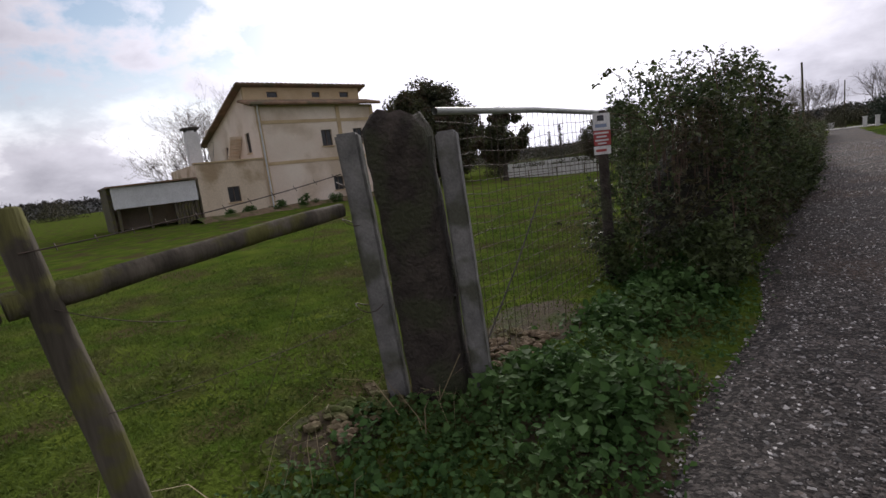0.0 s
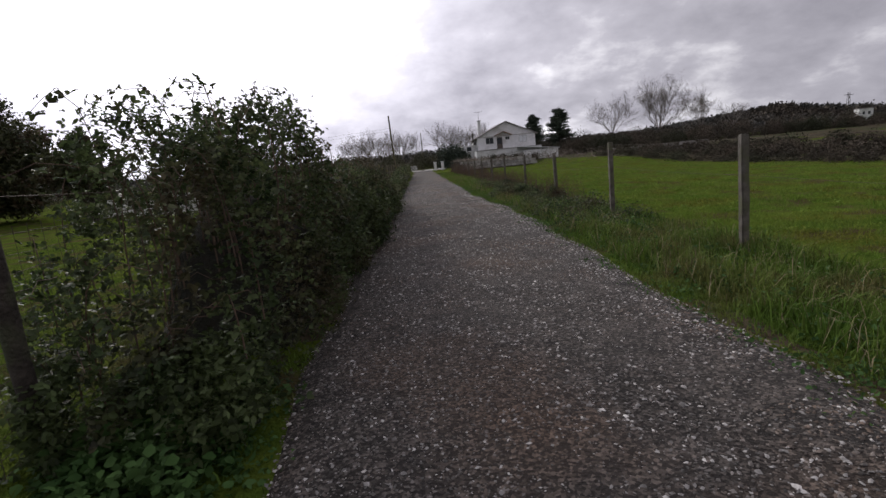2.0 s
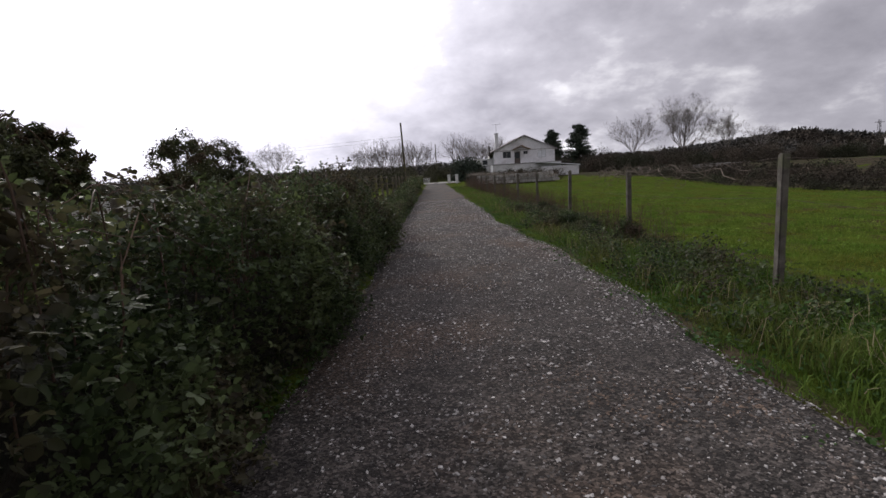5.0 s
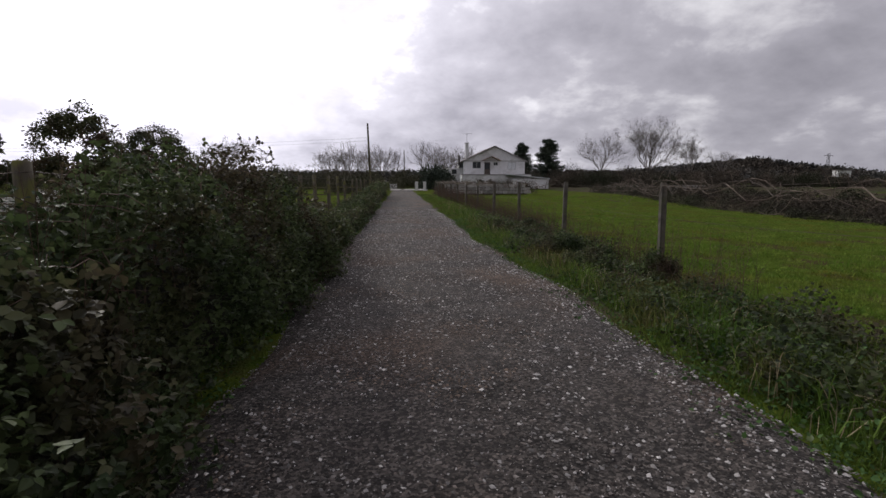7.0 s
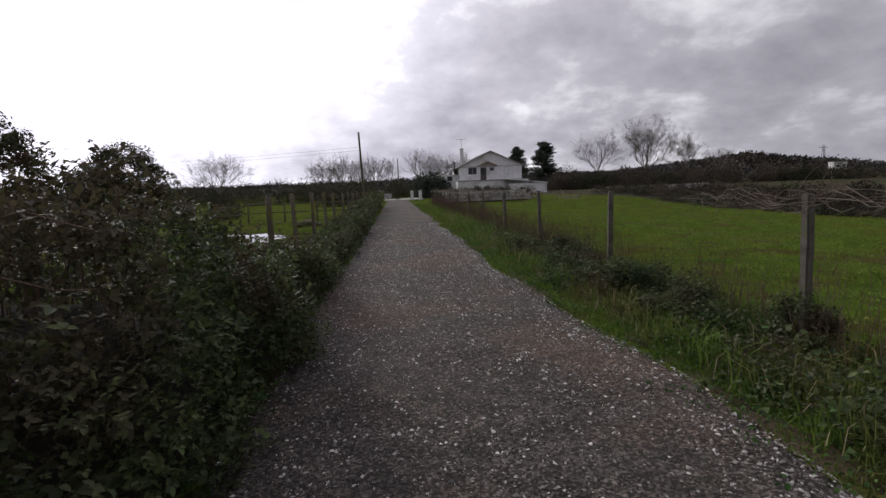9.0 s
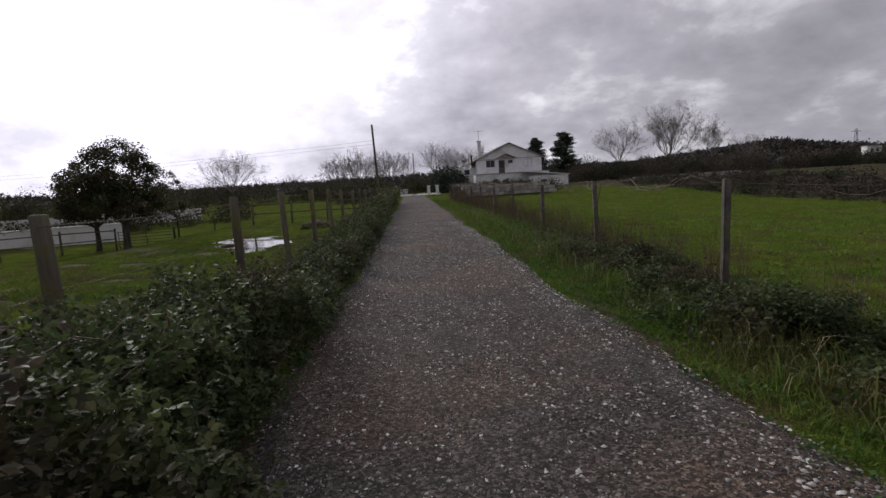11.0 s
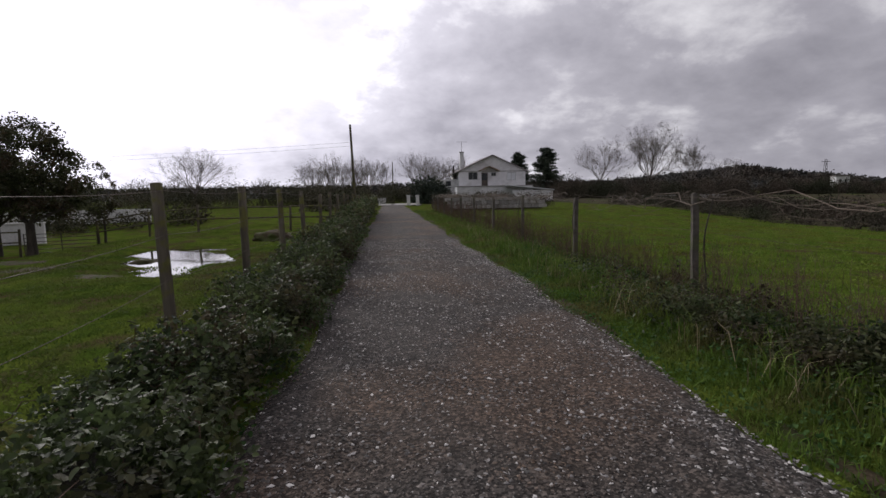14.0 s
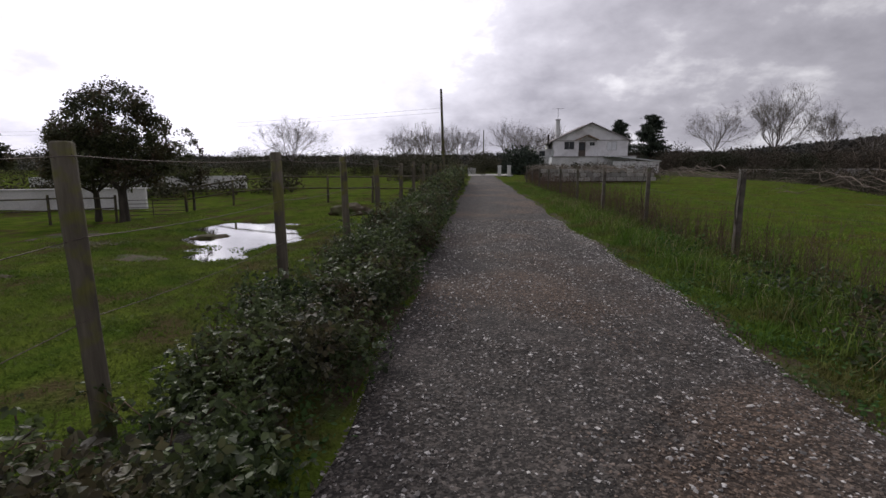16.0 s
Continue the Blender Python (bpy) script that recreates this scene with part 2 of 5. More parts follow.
M_MUD = material("mud", (0.05, 0.038, 0.024), (0.085, 0.066, 0.04), 3, 0.95, 0.7, 30, dist=0.03, spec=0.1, c=(0.05, 0.065, 0.018), cscale=1.7)
M_EARTH = material("dry_earth", (0.13, 0.095, 0.06), (0.20, 0.15, 0.10), 2, 0.95, 0.7, 20, dist=0.05, spec=0.1, c=(0.06, 0.08, 0.02), cscale=1.2)
M_SIGN_W = material("sign_white", (0.62, 0.61, 0.60), (0.72, 0.71, 0.70), 6, 0.5, 0.05, 40)
M_SIGN_R = material("sign_red", (0.32, 0.035, 0.035), (0.42, 0.06, 0.055), 6, 0.5, 0.05, 40)
M_INK = plain("sign_ink", (0.05, 0.05, 0.06))


def water_material():
    m = bpy.data.materials.new("standing_water")
    m.use_nodes = True
    nt = m.node_tree
    p = nt.nodes["Principled BSDF"]
    p.inputs["Base Color"].default_value = (0.03, 0.028, 0.02, 1)
    p.inputs["Roughness"].default_value = 0.04
    p.inputs["IOR"].default_value = 1.33
    n, b = nt.nodes.new("ShaderNodeTexNoise"), nt.nodes.new("ShaderNodeBump")
    n.inputs["Scale"].default_value = 5.0
    b.inputs["Strength"].default_value, b.inputs["Distance"].default_value = 0.12, 0.02
    nt.links.new(n.outputs[0], b.inputs["Height"])
    nt.links.new(b.outputs[0], p.inputs["Normal"])
    return m


M_WATER = water_material()


# ---- mesh helpers ----
rng = np.random.default_rng(7)


def part(name, bm, mat, parent=None, label="", smooth=False):
    me = bpy.data.meshes.new(name)
    bm.to_mesh(me)
    bm.free()
    me.materials.append(mat)
    if smooth:
        me.polygons.foreach_set("use_smooth", [True] * len(me.polygons))
    ob = new(name, me)
    ob.parent = parent
    if label:
        tagged(ob, label)
    return ob


def array_mesh(name, verts, faces, mat, parent=None, smooth=False):
    """A mesh object from arrays: faces all with the same count of corners."""
    verts, faces = np.asarray(verts, np.float32), np.asarray(faces, np.int32)
    me = bpy.data.meshes.new(name)
    me.vertices.add(len(verts))
    me.vertices.foreach_set("co", verts.ravel())
    me.loops.add(faces.size)
    me.loops.foreach_set("vertex_index", faces.ravel())
    me.polygons.add(len(faces))
    me.polygons.foreach_set("loop_start", np.arange(len(faces), dtype=np.int32) * faces.shape[1])
    me.update(calc_edges=True)
    if smooth:
        me.polygons.foreach_set("use_smooth", np.ones(len(faces), bool))
    me.materials.append(mat)
    ob = new(name, me)
    ob.parent = parent
    return ob


def empty(name, label, category, at=(0, 0, 0), rz=0.0, group="", kind=""):
    ob = new(name)
    ob.matrix_basis = pose(*at, 0, 0, rz)
    return tagged(ob, label, category, group, kind)


def box(bm, x0, x1, y0, y1, z0, z1, bevel=0.0):
    r = bmesh.ops.create_cube(bm, size=1.0)["verts"]
    for v in r:
        v.co = Vector((x0 + (v.co.x + 0.5) * (x1 - x0), y0 + (v.co.y + 0.5) * (y1 - y0), z0 + (v.co.z + 0.5) * (z1 - z0)))
    if bevel:
        es = {e for v in r for e in v.link_edges}
        bmesh.ops.bevel(bm, geom=list(es), offset=bevel, segments=2, affect="EDGES")
    return r


def boxed(*dims, bevel=0.0):
    bm = bmesh.new()
    box(bm, *dims, bevel=bevel)
    return bm


class Tubes:
    """Collects tapered tubes into arrays of quads."""

    def __init__(self, sides=6):
        self.v, self.f, self.n, self.sides = [], [], 0, sides

    def add(self, pts, radii):
        pts = np.asarray(pts, float)
        k, s = len(pts), self.sides
        radii = np.broadcast_to(np.asarray(radii, float), (k,))
        tang = np.gradient(pts, axis=0)
        tang /= np.linalg.norm(tang, axis=1, keepdims=True) + 1e-9
        ref = np.where(np.abs(tang[:, 2:3]) > 0.9, [[1.0, 0, 0]], [[0, 0, 1.0]])
        a = np.cross(tang, ref)
        a /= np.linalg.norm(a, axis=1, keepdims=True) + 1e-9
        b = np.cross(tang, a)
        ang = np.linspace(0, 2 * np.pi, s, endpoint=False)
        ring = pts[:, None] + radii[:, None, None] * (a[:, None] * np.cos(ang)[None, :, None] + b[:, None] * np.sin(ang)[None, :, None])
        self.v.append(ring.reshape(-1, 3))
        i = np.arange(k - 1)[:, None] * s
        j = np.arange(s)[None]
        j2 = (j + 1) % s
        self.f.append((np.stack([i + j, i + j2, i + s + j2, i + s + j], -1).reshape(-1, 4)) + self.n)
        self.n += k * s

    def mesh(self, name, mat, parent=None):
        return array_mesh(name, np.concatenate(self.v), np.concatenate(self.f), mat, parent, smooth=True)


def unit(v):
    return v / (np.linalg.norm(v, axis=-1, keepdims=True) + 1e-9)


def leaf_arrays(pos, size, droop=0.2, slim=0.5, up=0.5):
    """Pointed leaves folded along the midrib, one for each place, turned at random."""
    n = len(pos)
    d = rng.normal(size=(n, 3))
    d[:, 2] = d[:, 2] * 0.6 - droop
    d = unit(d)
    nn = rng.normal(size=(n, 3)) * 0.6
    nn[:, 2] += up
    side = unit(np.cross(d, nn))
    nrm = np.cross(side, d)
    s = np.asarray(size).reshape(-1, 1) * np.ones((n, 1))
    w = s * slim
    p0, tip = pos, pos + d * s + nrm * s * -0.08
    l1, r1 = pos + d * s * 0.3 + side * w * 0.5 + nrm * s * 0.08, pos + d * s * 0.3 - side * w * 0.5 + nrm * s * 0.08
    l2, r2 = pos + d * s * 0.68 + side * w * 0.36 + nrm * s * 0.06, pos + d * s * 0.68 - side * w * 0.36 + nrm * s * 0.06
    v = np.stack([p0, l1, l2, tip, r2, r1], 1).reshape(-1, 3)
    base = np.arange(n)[:, None] * 6
    f = np.concatenate([base + np.array([[0, 1, 2, 3]]), base + np.array([[0, 3, 4, 5]])])
    return v, f


def bramble_leaf_arrays(pos, size):
    """Three toothed-looking leaflets on one stalk at each place, the middle one largest."""
    n = len(pos)
    d = rng.normal(size=(n, 3))
    d[:, 2] = d[:, 2] * 0.5 - 0.2
    d = unit(d)
    nn = rng.normal(size=(n, 3)) * 0.55
    nn[:, 2] += 0.8
    side = unit(np.cross(d, nn))
    nrm = np.cross(side, d)
    vs = []
    for turn, k in ((0.0, 1.0), (1.15, 0.8), (-1.15, 0.8)):
        a = turn + 0.2 * rng.normal(size=(n, 1))
        dd = d * np.cos(a) + side * np.sin(a)
        sd = np.cross(dd, nrm)
        s = np.asarray(size).reshape(-1, 1) * k * (0.85 + 0.3 * rng.random((n, 1)))
        w = s * 0.7
        base = pos + dd * s * 0.12
        lift = nrm * s * (0.04 + 0.12 * rng.random((n, 1)))
        vs.append(np.stack([base, base + dd * s * 0.34 + sd * w * 0.5 + lift, base + dd * s * 0.72 + sd * w * 0.36 + lift * 0.6, base + dd * s - lift * 1.2,
                            base + dd * s * 0.72 - sd * w * 0.36 + lift * 0.6, base + dd * s * 0.34 - sd * w * 0.5 + lift], 1))
    v = np.stack(vs, 1).reshape(-1, 3)
    b = np.arange(3 * n)[:, None] * 6
    return v, np.concatenate([b + np.array([[0, 1, 2, 3]]), b + np.array([[0, 3, 4, 5]])])


def spray_arrays(pos, size, slim=0.5):
    """Small three-cornered sprays for far foliage."""
    n = len(pos)
    d = unit(rng.normal(size=(n, 3)) * (1, 1, 0.8))
    side = unit(np.cross(d, rng.normal(size=(n, 3))))
    s = np.asarray(size).reshape(-1, 1) * np.ones((n, 1))
    w = side * s * slim * 0.62
    v = np.stack([pos - w, pos + w * (0.3 + 0.7 * rng.random((n, 1))), pos + d * s], 1).reshape(-1, 3)
    return v, np.arange(n * 3).reshape(-1, 3)


def leaf_mesh(name, pos, size, mat, parent=None, far=False, **kw):
    v, f = spray_arrays(np.asarray(pos), size, kw.get("slim", 0.5)) if far else leaf_arrays(np.asarray(pos), size, **kw)
    return array_mesh(name, v, f, mat, parent)


def smooth_noise(p, scale, seed=0.0):
    """Cheap smooth noise in about -1 to 1 for arrays of points."""
    x, y = p[..., 0] * scale + seed * 1.7, p[..., 1] * scale + seed * 2.3
    z = p[..., 2] * scale if p.shape[-1] > 2 else 0.0
    return (np.sin(x * 1.7 + 1.3 * np.sin(y * 1.1 + z)) + np.sin(y * 2.1 + 1.7 * np.sin(x * 0.9 - z)) + np.sin((x + y) * 1.3 + 2 * z)) / 3


# ---- large structure ----
def step(a, b, x):
    t = np.clip((x - a) / (b - a), 0, 1)
    return t * t * (3 - 2 * t)


def road_left(y):
    return -1.02 + 0.07 * np.sin(y * 0.55) + 0.06 * np.sin(y * 1.9 + 1)


def road_right(y):
    return 2.32 - 0.3 * step(15, 23, y) + 0.06 * np.sin(y * 0.45 + 2) + 0.05 * np.sin(y * 1.7)


PUDDLE = (-5.6, 32.0)


def east_drop(x, y):
    """The east field tilts gently down, away from the lane."""
    x, y = np.asarray(x, float), np.asarray(y, float)
    u = np.clip(x - 4.2, 0, 20)
    return 0.042 * u * u / (u + 1.5) * step(66, 46, y)


def paddock_dip(x, y):
    """A shallow hollow round the oaks on the far side of the paddock."""
    x, y = np.asarray(x, float), np.asarray(y, float)
    return 0.75 * step(-8.6, -14.5, x) * step(-34, -22, x) * step(24, 34, y) * step(66, 46, y)


def ground_z(x, y):
    x, y = np.asarray(x, float), np.asarray(y, float)
    off = np.maximum(step(2.0, 2.9, x), step(-1.1, -1.9, x))
    p = np.stack([x, y], -1)
    z = -0.03 + off * (0.035 * smooth_noise(p, 0.9) + 0.02 * smooth_noise(p, 3.1, 4))
    z = z - 0.12 * step(2.4, 4.0, x) + 0.07 * step(-1.0, -1.8, x)
    u, v = (x - PUDDLE[0]) * 0.96 + (y - PUDDLE[1]) * 0.3, -(x - PUDDLE[0]) * 0.3 + (y - PUDDLE[1]) * 0.96
    r = np.sqrt((u / 1.75) ** 2 + (v / 3.7) ** 2) + 0.34 * smooth_noise(p, 1.3, 3) + 0.1 * smooth_noise(p, 3.7, 1)
    z = z - 0.16 * step(1.25, 0.5, r)
    # the land falls away past the strip of pasture on the east side
    z = z - paddock_dip(x, y) - east_drop(x, y) - 2.2 * step(26.0, 52.0, x) * step(110, 60, y)
    return z


def axis(lo, hi, fine_lo, fine_hi, d):
    xs = list(np.arange(fine_lo, fine_hi, d))
    s, v = d, fine_hi
    while v < hi:
        xs.append(v)
        s *= 1.25
        v += s
    s, v = d, fine_lo - d
    while v > lo:
        xs.append(v)
        s *= 1.25
        v -= s
    return np.array(sorted(xs + [lo, hi]))


def grid_mesh(name, xs, ys, zf, mat, parent=None):
    gx, gy = np.meshgrid(xs, ys)
    z = zf(gx, gy)
    v = np.stack([gx, gy, z], -1).reshape(-1, 3)
    nx = len(xs)
    i = (np.arange(len(ys) - 1)[:, None] * nx + np.arange(nx - 1)[None]).reshape(-1)
    return array_mesh(name, v, np.stack([i, i + 1, i + nx + 1, i + nx], -1), mat, parent, smooth=True)


ground = grid_mesh("ground", axis(-2500, 2500, -17, 20, 0.28), axis(-2500, 2500, -5, 46, 0.28), ground_z, M_GROUND)
tagged(ground, "green pasture with short grass and bare brown patches", "ground", kind="structure")


def build_road():
    ys = np.arange(-8, 96, 0.22)
    u = np.linspace(0, 1, 19)
    uu, yy = np.meshgrid(u, ys)
    x = road_left(yy) * (1 - uu) + road_right(yy) * uu
    p = np.stack([x, yy], -1)
    z = 0.006 + 0.03 * np.sin(np.pi * uu) - 0.02 * np.exp(-((uu - 0.28) / 0.08) ** 2) - 0.02 * np.exp(-((uu - 0.74) / 0.08) ** 2) + 0.006 * smooth_noise(p, 2.5)
    z[:, 0] = z[:, -1] = -0.034
    v = np.stack([x, yy, z], -1).reshape(-1, 3)
    n = len(u)
    i = (np.arange(len(ys) - 1)[:, None] * n + np.arange(n - 1)[None]).reshape(-1)
    ob = array_mesh("road", v, np.stack([i, i + 1, i + n + 1, i + n], -1), M_ROAD, smooth=True)
    return tagged(ob, "grey gravel lane with pale stone chips", "road", kind="structure")


road = build_road()
apron = part("pavement", boxed(-2.2, 4.6, 88, 99, -0.05, 0.035), material("pale_apron", (0.30, 0.28, 0.26), (0.40, 0.38, 0.36), 1.5, 0.9, 0.3, 20))
tagged(apron, "pale concrete apron where the lane ends", "pavement", kind="structure")


def puddle():
    xs, ys = np.linspace(-3.0, 3.0, 34), np.linspace(-6.0, 6.0, 50)
    ob = grid_mesh("water", xs + PUDDLE[0], ys + PUDDLE[1], lambda x, y: np.full_like(x, -0.075), M_WATER)
    return tagged(ob, "shallow puddle in the pasture mirroring the bright sky", "puddle", kind="structure")


puddle()


def hill(name, points, depth, label):
    """A long wooded ridge: a swept section under a crest line with small crown bumps."""
    pts = np.array(points, float)
    t = np.linspace(0, len(pts) - 1, 420)
    cx, cy, cz = (np.interp(t, np.arange(len(pts)), pts[:, k]) for k in range(3))
    crest = np.stack([cx, cy], -1)
    cz = cz + 1.2 * smooth_noise(crest, 0.05)
    rows = []
    away = unit(crest)
    for k, (d, h) in enumerate(((-depth, -0.15), (-depth * 0.6, 0.35), (-depth * 0.3, 0.7), (-depth * 0.1, 0.92), (0, 1.0), (depth * 0.4, 0.6), (depth, -0.1))):
        q = crest + away * d
        rows.append(np.stack([q[:, 0], q[:, 1], cz * h - 2], -1))
    v = np.stack(rows, 0)
    n = v.shape[1]
    i = (np.arange(v.shape[0] - 1)[:, None] * n + np.arange(n - 1)[None]).reshape(-1)
    ob = array_mesh(name, v.reshape(-1, 3), np.stack([i, i + 1, i + n + 1, i + n], -1), M_HILL)
    tagged(ob, label, "hill", kind="structure")
    # canopy: crowns scattered over the near slope, a few sprays each
    m = 5200
    j, r = rng.integers(0, n - 1, m), rng.random(m) * 3.98
    lo, fr = r.astype(int), (r % 1)[:, None]
    c = v[lo, j] * (1 - fr) + v[lo + 1, j] * fr + rng.normal(size=(m, 3)) * (1.5, 1.5, 0.2)
    p = np.repeat(c, 7, axis=0) + rng.normal(size=(m * 7, 3)) * (1.6, 1.6, 1.1) + (0, 0, 0.8)
    woods = leaf_mesh("far_canopy", p, 2.6 * (0.5 + 0.8 * rng.random(len(p))), M_HILL_TREES, far=True, slim=0.7)
    tagged(woods, "crowns of a far leafless wood on the ridge", "woodland", kind="stuff")
    return ob


hill("backdrop", [(60, 496, 9), (150, 475, 10), (235, 441, 13), (294, 404, 20), (335, 372, 12), (366, 341, 5), (410, 287, 4), (470, 100, 4)], 120, "distant wooded hill under grey cloud")
hill("backdrop", [(-620, -80, 12), (-560, 130, 14), (-420, 350, 13), (-250, 520, 12), (-60, 600, 14), (120, 600, 12)], 100, "low distant wooded skyline")


# ---- gravel and grass ----
def chips(name, n, lo, hi, mat, label, edge=0.0, power=3.0):
    y = -0.9 + 35 * rng.random(n) ** 1.1
    u = rng.random(n)
    k = rng.random(n) < edge
    u[k] = 0.94 + 0.045 * rng.normal(size=k.sum())
    u = np.clip(u, -0.04, 1.0)
    x = road_left(y) * (1 - u) + road_right(y) * u
    uu = np.clip(u, 0, 1)
    z = 0.008 + 0.03 * np.sin(np.pi * uu) - 0.02 * np.exp(-((uu - 0.28) / 0.08) ** 2) - 0.02 * np.exp(-((uu - 0.74) / 0.08) ** 2)
    z = np.where((u < 0.05) | (u > 0.95), -0.008, z)
    s = lo + (hi - lo) * rng.random(n) ** power
    base = np.array([[1, 0, -0.3], [0, 1, -0.3], [-1, 0, -0.3], [0, -1, -0.3], [0, 0, 1]], float)
    v = base[None] * (0.75 + 0.5 * rng.random((n, 5, 1))) + 0.22 * rng.normal(size=(n, 5, 3))
    v *= s[:, None, None] * np.stack([np.ones(n), 0.45 + 0.45 * rng.random(n), 0.3 + 0.25 * rng.random(n)], -1)[:, None]
    a = rng.random(n) * 6.28
    c, sn = np.cos(a)[:, None], np.sin(a)[:, None]
    vx, vy = v[..., 0] * c - v[..., 1] * sn, v[..., 0] * sn + v[..., 1] * c
    v = np.stack([vx + x[:, None], vy + y[:, None], v[..., 2] + z[:, None]], -1).reshape(-1, 3)
    f = np.array([[0, 1, 4], [1, 2, 4], [2, 3, 4], [3, 0, 4]])
    f = (np.arange(n)[:, None, None] * 5 + f[None]).reshape(-1, 3)
    return tagged(array_mesh(name, v, f, mat), label, "gravel", kind="stuff")


chips("gravel_pale", 52000, 0.0042, 0.021, M_PEBBLE, "pale limestone chips strewn over the lane", edge=0.16, power=2.6)
chips("gravel_grey", 90000, 0.0055, 0.0165, M_PEBBLE_MID, "mid-grey angular gravel on the lane", edge=0.05, power=1.8)
chips("gravel_dark", 52000, 0.005, 0.015, M_PEBBLE_DARK, "dark grey and brown gravel on the lane", power=2.0)


def blades(name, x, y, h, mat, label, width=0.006, lean=0.5, category="grass", z0=None, short=False):
    n = len(x)
    z = ground_z(x, y) - 0.01 if z0 is None else z0
    a = rng.random(n) * 6.28
    w = width * (0.6 + 0.8 * rng.random(n))
    dx, dy = np.cos(a) * w, np.sin(a) * w
    la = rng.random(n) * 6.28
    l = h * lean * rng.random(n)
    lx, ly = np.cos(la) * l, np.sin(la) * l
    b0 = np.stack([x - dx, y - dy, z], -1)
    b1 = np.stack([x + dx, y + dy, z], -1)
    m0 = np.stack([x - dx * 0.8 + lx * 0.35, y - dy * 0.8 + ly * 0.35, z + h * 0.6], -1)
    m1 = np.stack([x + dx * 0.8 + lx * 0.35, y + dy * 0.8 + ly * 0.35, z + h * 0.6], -1)
    t0 = np.stack([x - dx * 0.12 + lx, y - dy * 0.12 + ly, z + h * (1 - 0.25 * lean)], -1)
    t1 = np.stack([x + dx * 0.12 + lx, y + dy * 0.12 + ly, z + h * (1 - 0.25 * lean)], -1)
    if short:
        v = np.stack([b0, b1, (t0 + t1) / 2], 1).reshape(-1, 3)
        return tagged(array_mesh(name, v, np.arange(n * 3).reshape(-1, 3), mat), label, category, kind="stuff")
    v = np.stack([b0, b1, m1, m0, t1, t0], 1).reshape(-1, 3)
    i = np.arange(n)[:, None] * 6
    f = np.concatenate([i + np.array([[0, 1, 2, 3]]), i + np.array([[3, 2, 4, 5]])])
    return tagged(array_mesh(name, v, f, mat), label, category, kind="stuff")


def scatter(n, x0, x1, y0, y1, near=1.0, tuft=0.0):
    x, y = x0 + (x1 - x0) * rng.random(n), y0 + (y1 - y0) * rng.random(n) ** near
    if tuft:
        k = max(1, n // 14)
        cx, cy = x0 + (x1 - x0) * rng.random(k), y0 + (y1 - y0) * rng.random(k) ** near
        i = rng.integers(0, k, n)
        x, y = cx[i] + rng.normal(size=n) * tuft, cy[i] + rng.normal(size=n) * tuft
    return x, y


def keep(x, y, mask):
    return x[mask], y[mask]


def wet(x, y):
    return ground_z(x, y) < -0.085


# east verge: long lush grass between lane and fence
x, y = scatter(95000, 1.85, 4.6, 0, 62, 1.6)
x, y = keep(x, y, x > road_right(y) + 0.12 * rng.random(len(x)) ** 2 - 0.04)
h = (0.05 + 0.17 * rng.random(len(x))) * (0.45 + 0.8 * step(0.15, 0.8, x - road_right(y))) * (1 + 0.5 * smooth_noise(np.stack([x, y], -1), 1.3))
blades("verge_grass", x, y, np.maximum(h, 0.03), M_VERGE, "long lush green grass along the lane edge", 0.0055, 0.8)
x, y = scatter(70000, 1.8, 3.2, 0, 34, 1.1, tuft=0.05)
x, y = keep(x, y, x > road_right(y) + 0.15 * rng.random(len(x)))
blades("edge_grass", x, y, 0.04 + 0.10 * rng.random(len(x)), M_VERGE, "short tufted grass at the gravel edge", 0.006, 1.2, short=True)
x, y = scatter(26000, 2.6, 4.6, -1, 40, 1.3, tuft=0.07)
blades("grass_tufts", x, y, 0.15 + 0.25 * rng.random(len(x)), M_VERGE, "tall grass tufts by the fence posts", 0.005, 0.9)
# east pasture
x, y = scatter(210000, 4.2, 25.0, 0, 62, 1.35)
blades("pasture_grass", x, y, (0.035 + 0.09 * rng.random(len(x))) * (1 + 0.6 * smooth_noise(np.stack([x, y], -1), 0.8, 2)), M_GRASS_LUSH, "green field grass behind the post fence", 0.010, 0.8, short=True)
# west pasture
x, y = scatter(200000, -13.5, -1.7, -3, 45, 1.2)
bare = smooth_noise(np.stack([x, y], -1), 0.7, 5) + 0.4 * smooth_noise(np.stack([x, y], -1), 2.7, 1)
x, y = keep(x, y, (~wet(x, y)) & (bare + 0.5 * rng.random(len(x)) < 0.75))
blades("paddock_grass", x, y, 0.02 + 0.055 * rng.random(len(x)), M_GRASS, "short grazed grass in the paddock", 0.009, 0.9, short=True)
for n, x0, x1, y0, y1, tuft in ((150000, -8.5, -2.0, -2.5, 9.0, 0.05), (110000, -7.5, -2.1, 19.5, 33.0, 0.06), (90000, 4.1, 8.5, 6.0, 32.0, 0.06)):
    x, y = scatter(n, x0, x1, y0, y1, 1.0, tuft=tuft)
    x, y = keep(x, y, ~wet(x, y) | (x > 0))
    blades("turf", x, y, 0.015 + 0.045 * rng.random(len(x)), M_GRASS if x0 < 0 else M_GRASS_LUSH, "dense clumpy turf of short green grass", 0.011, 1.6, short=True)
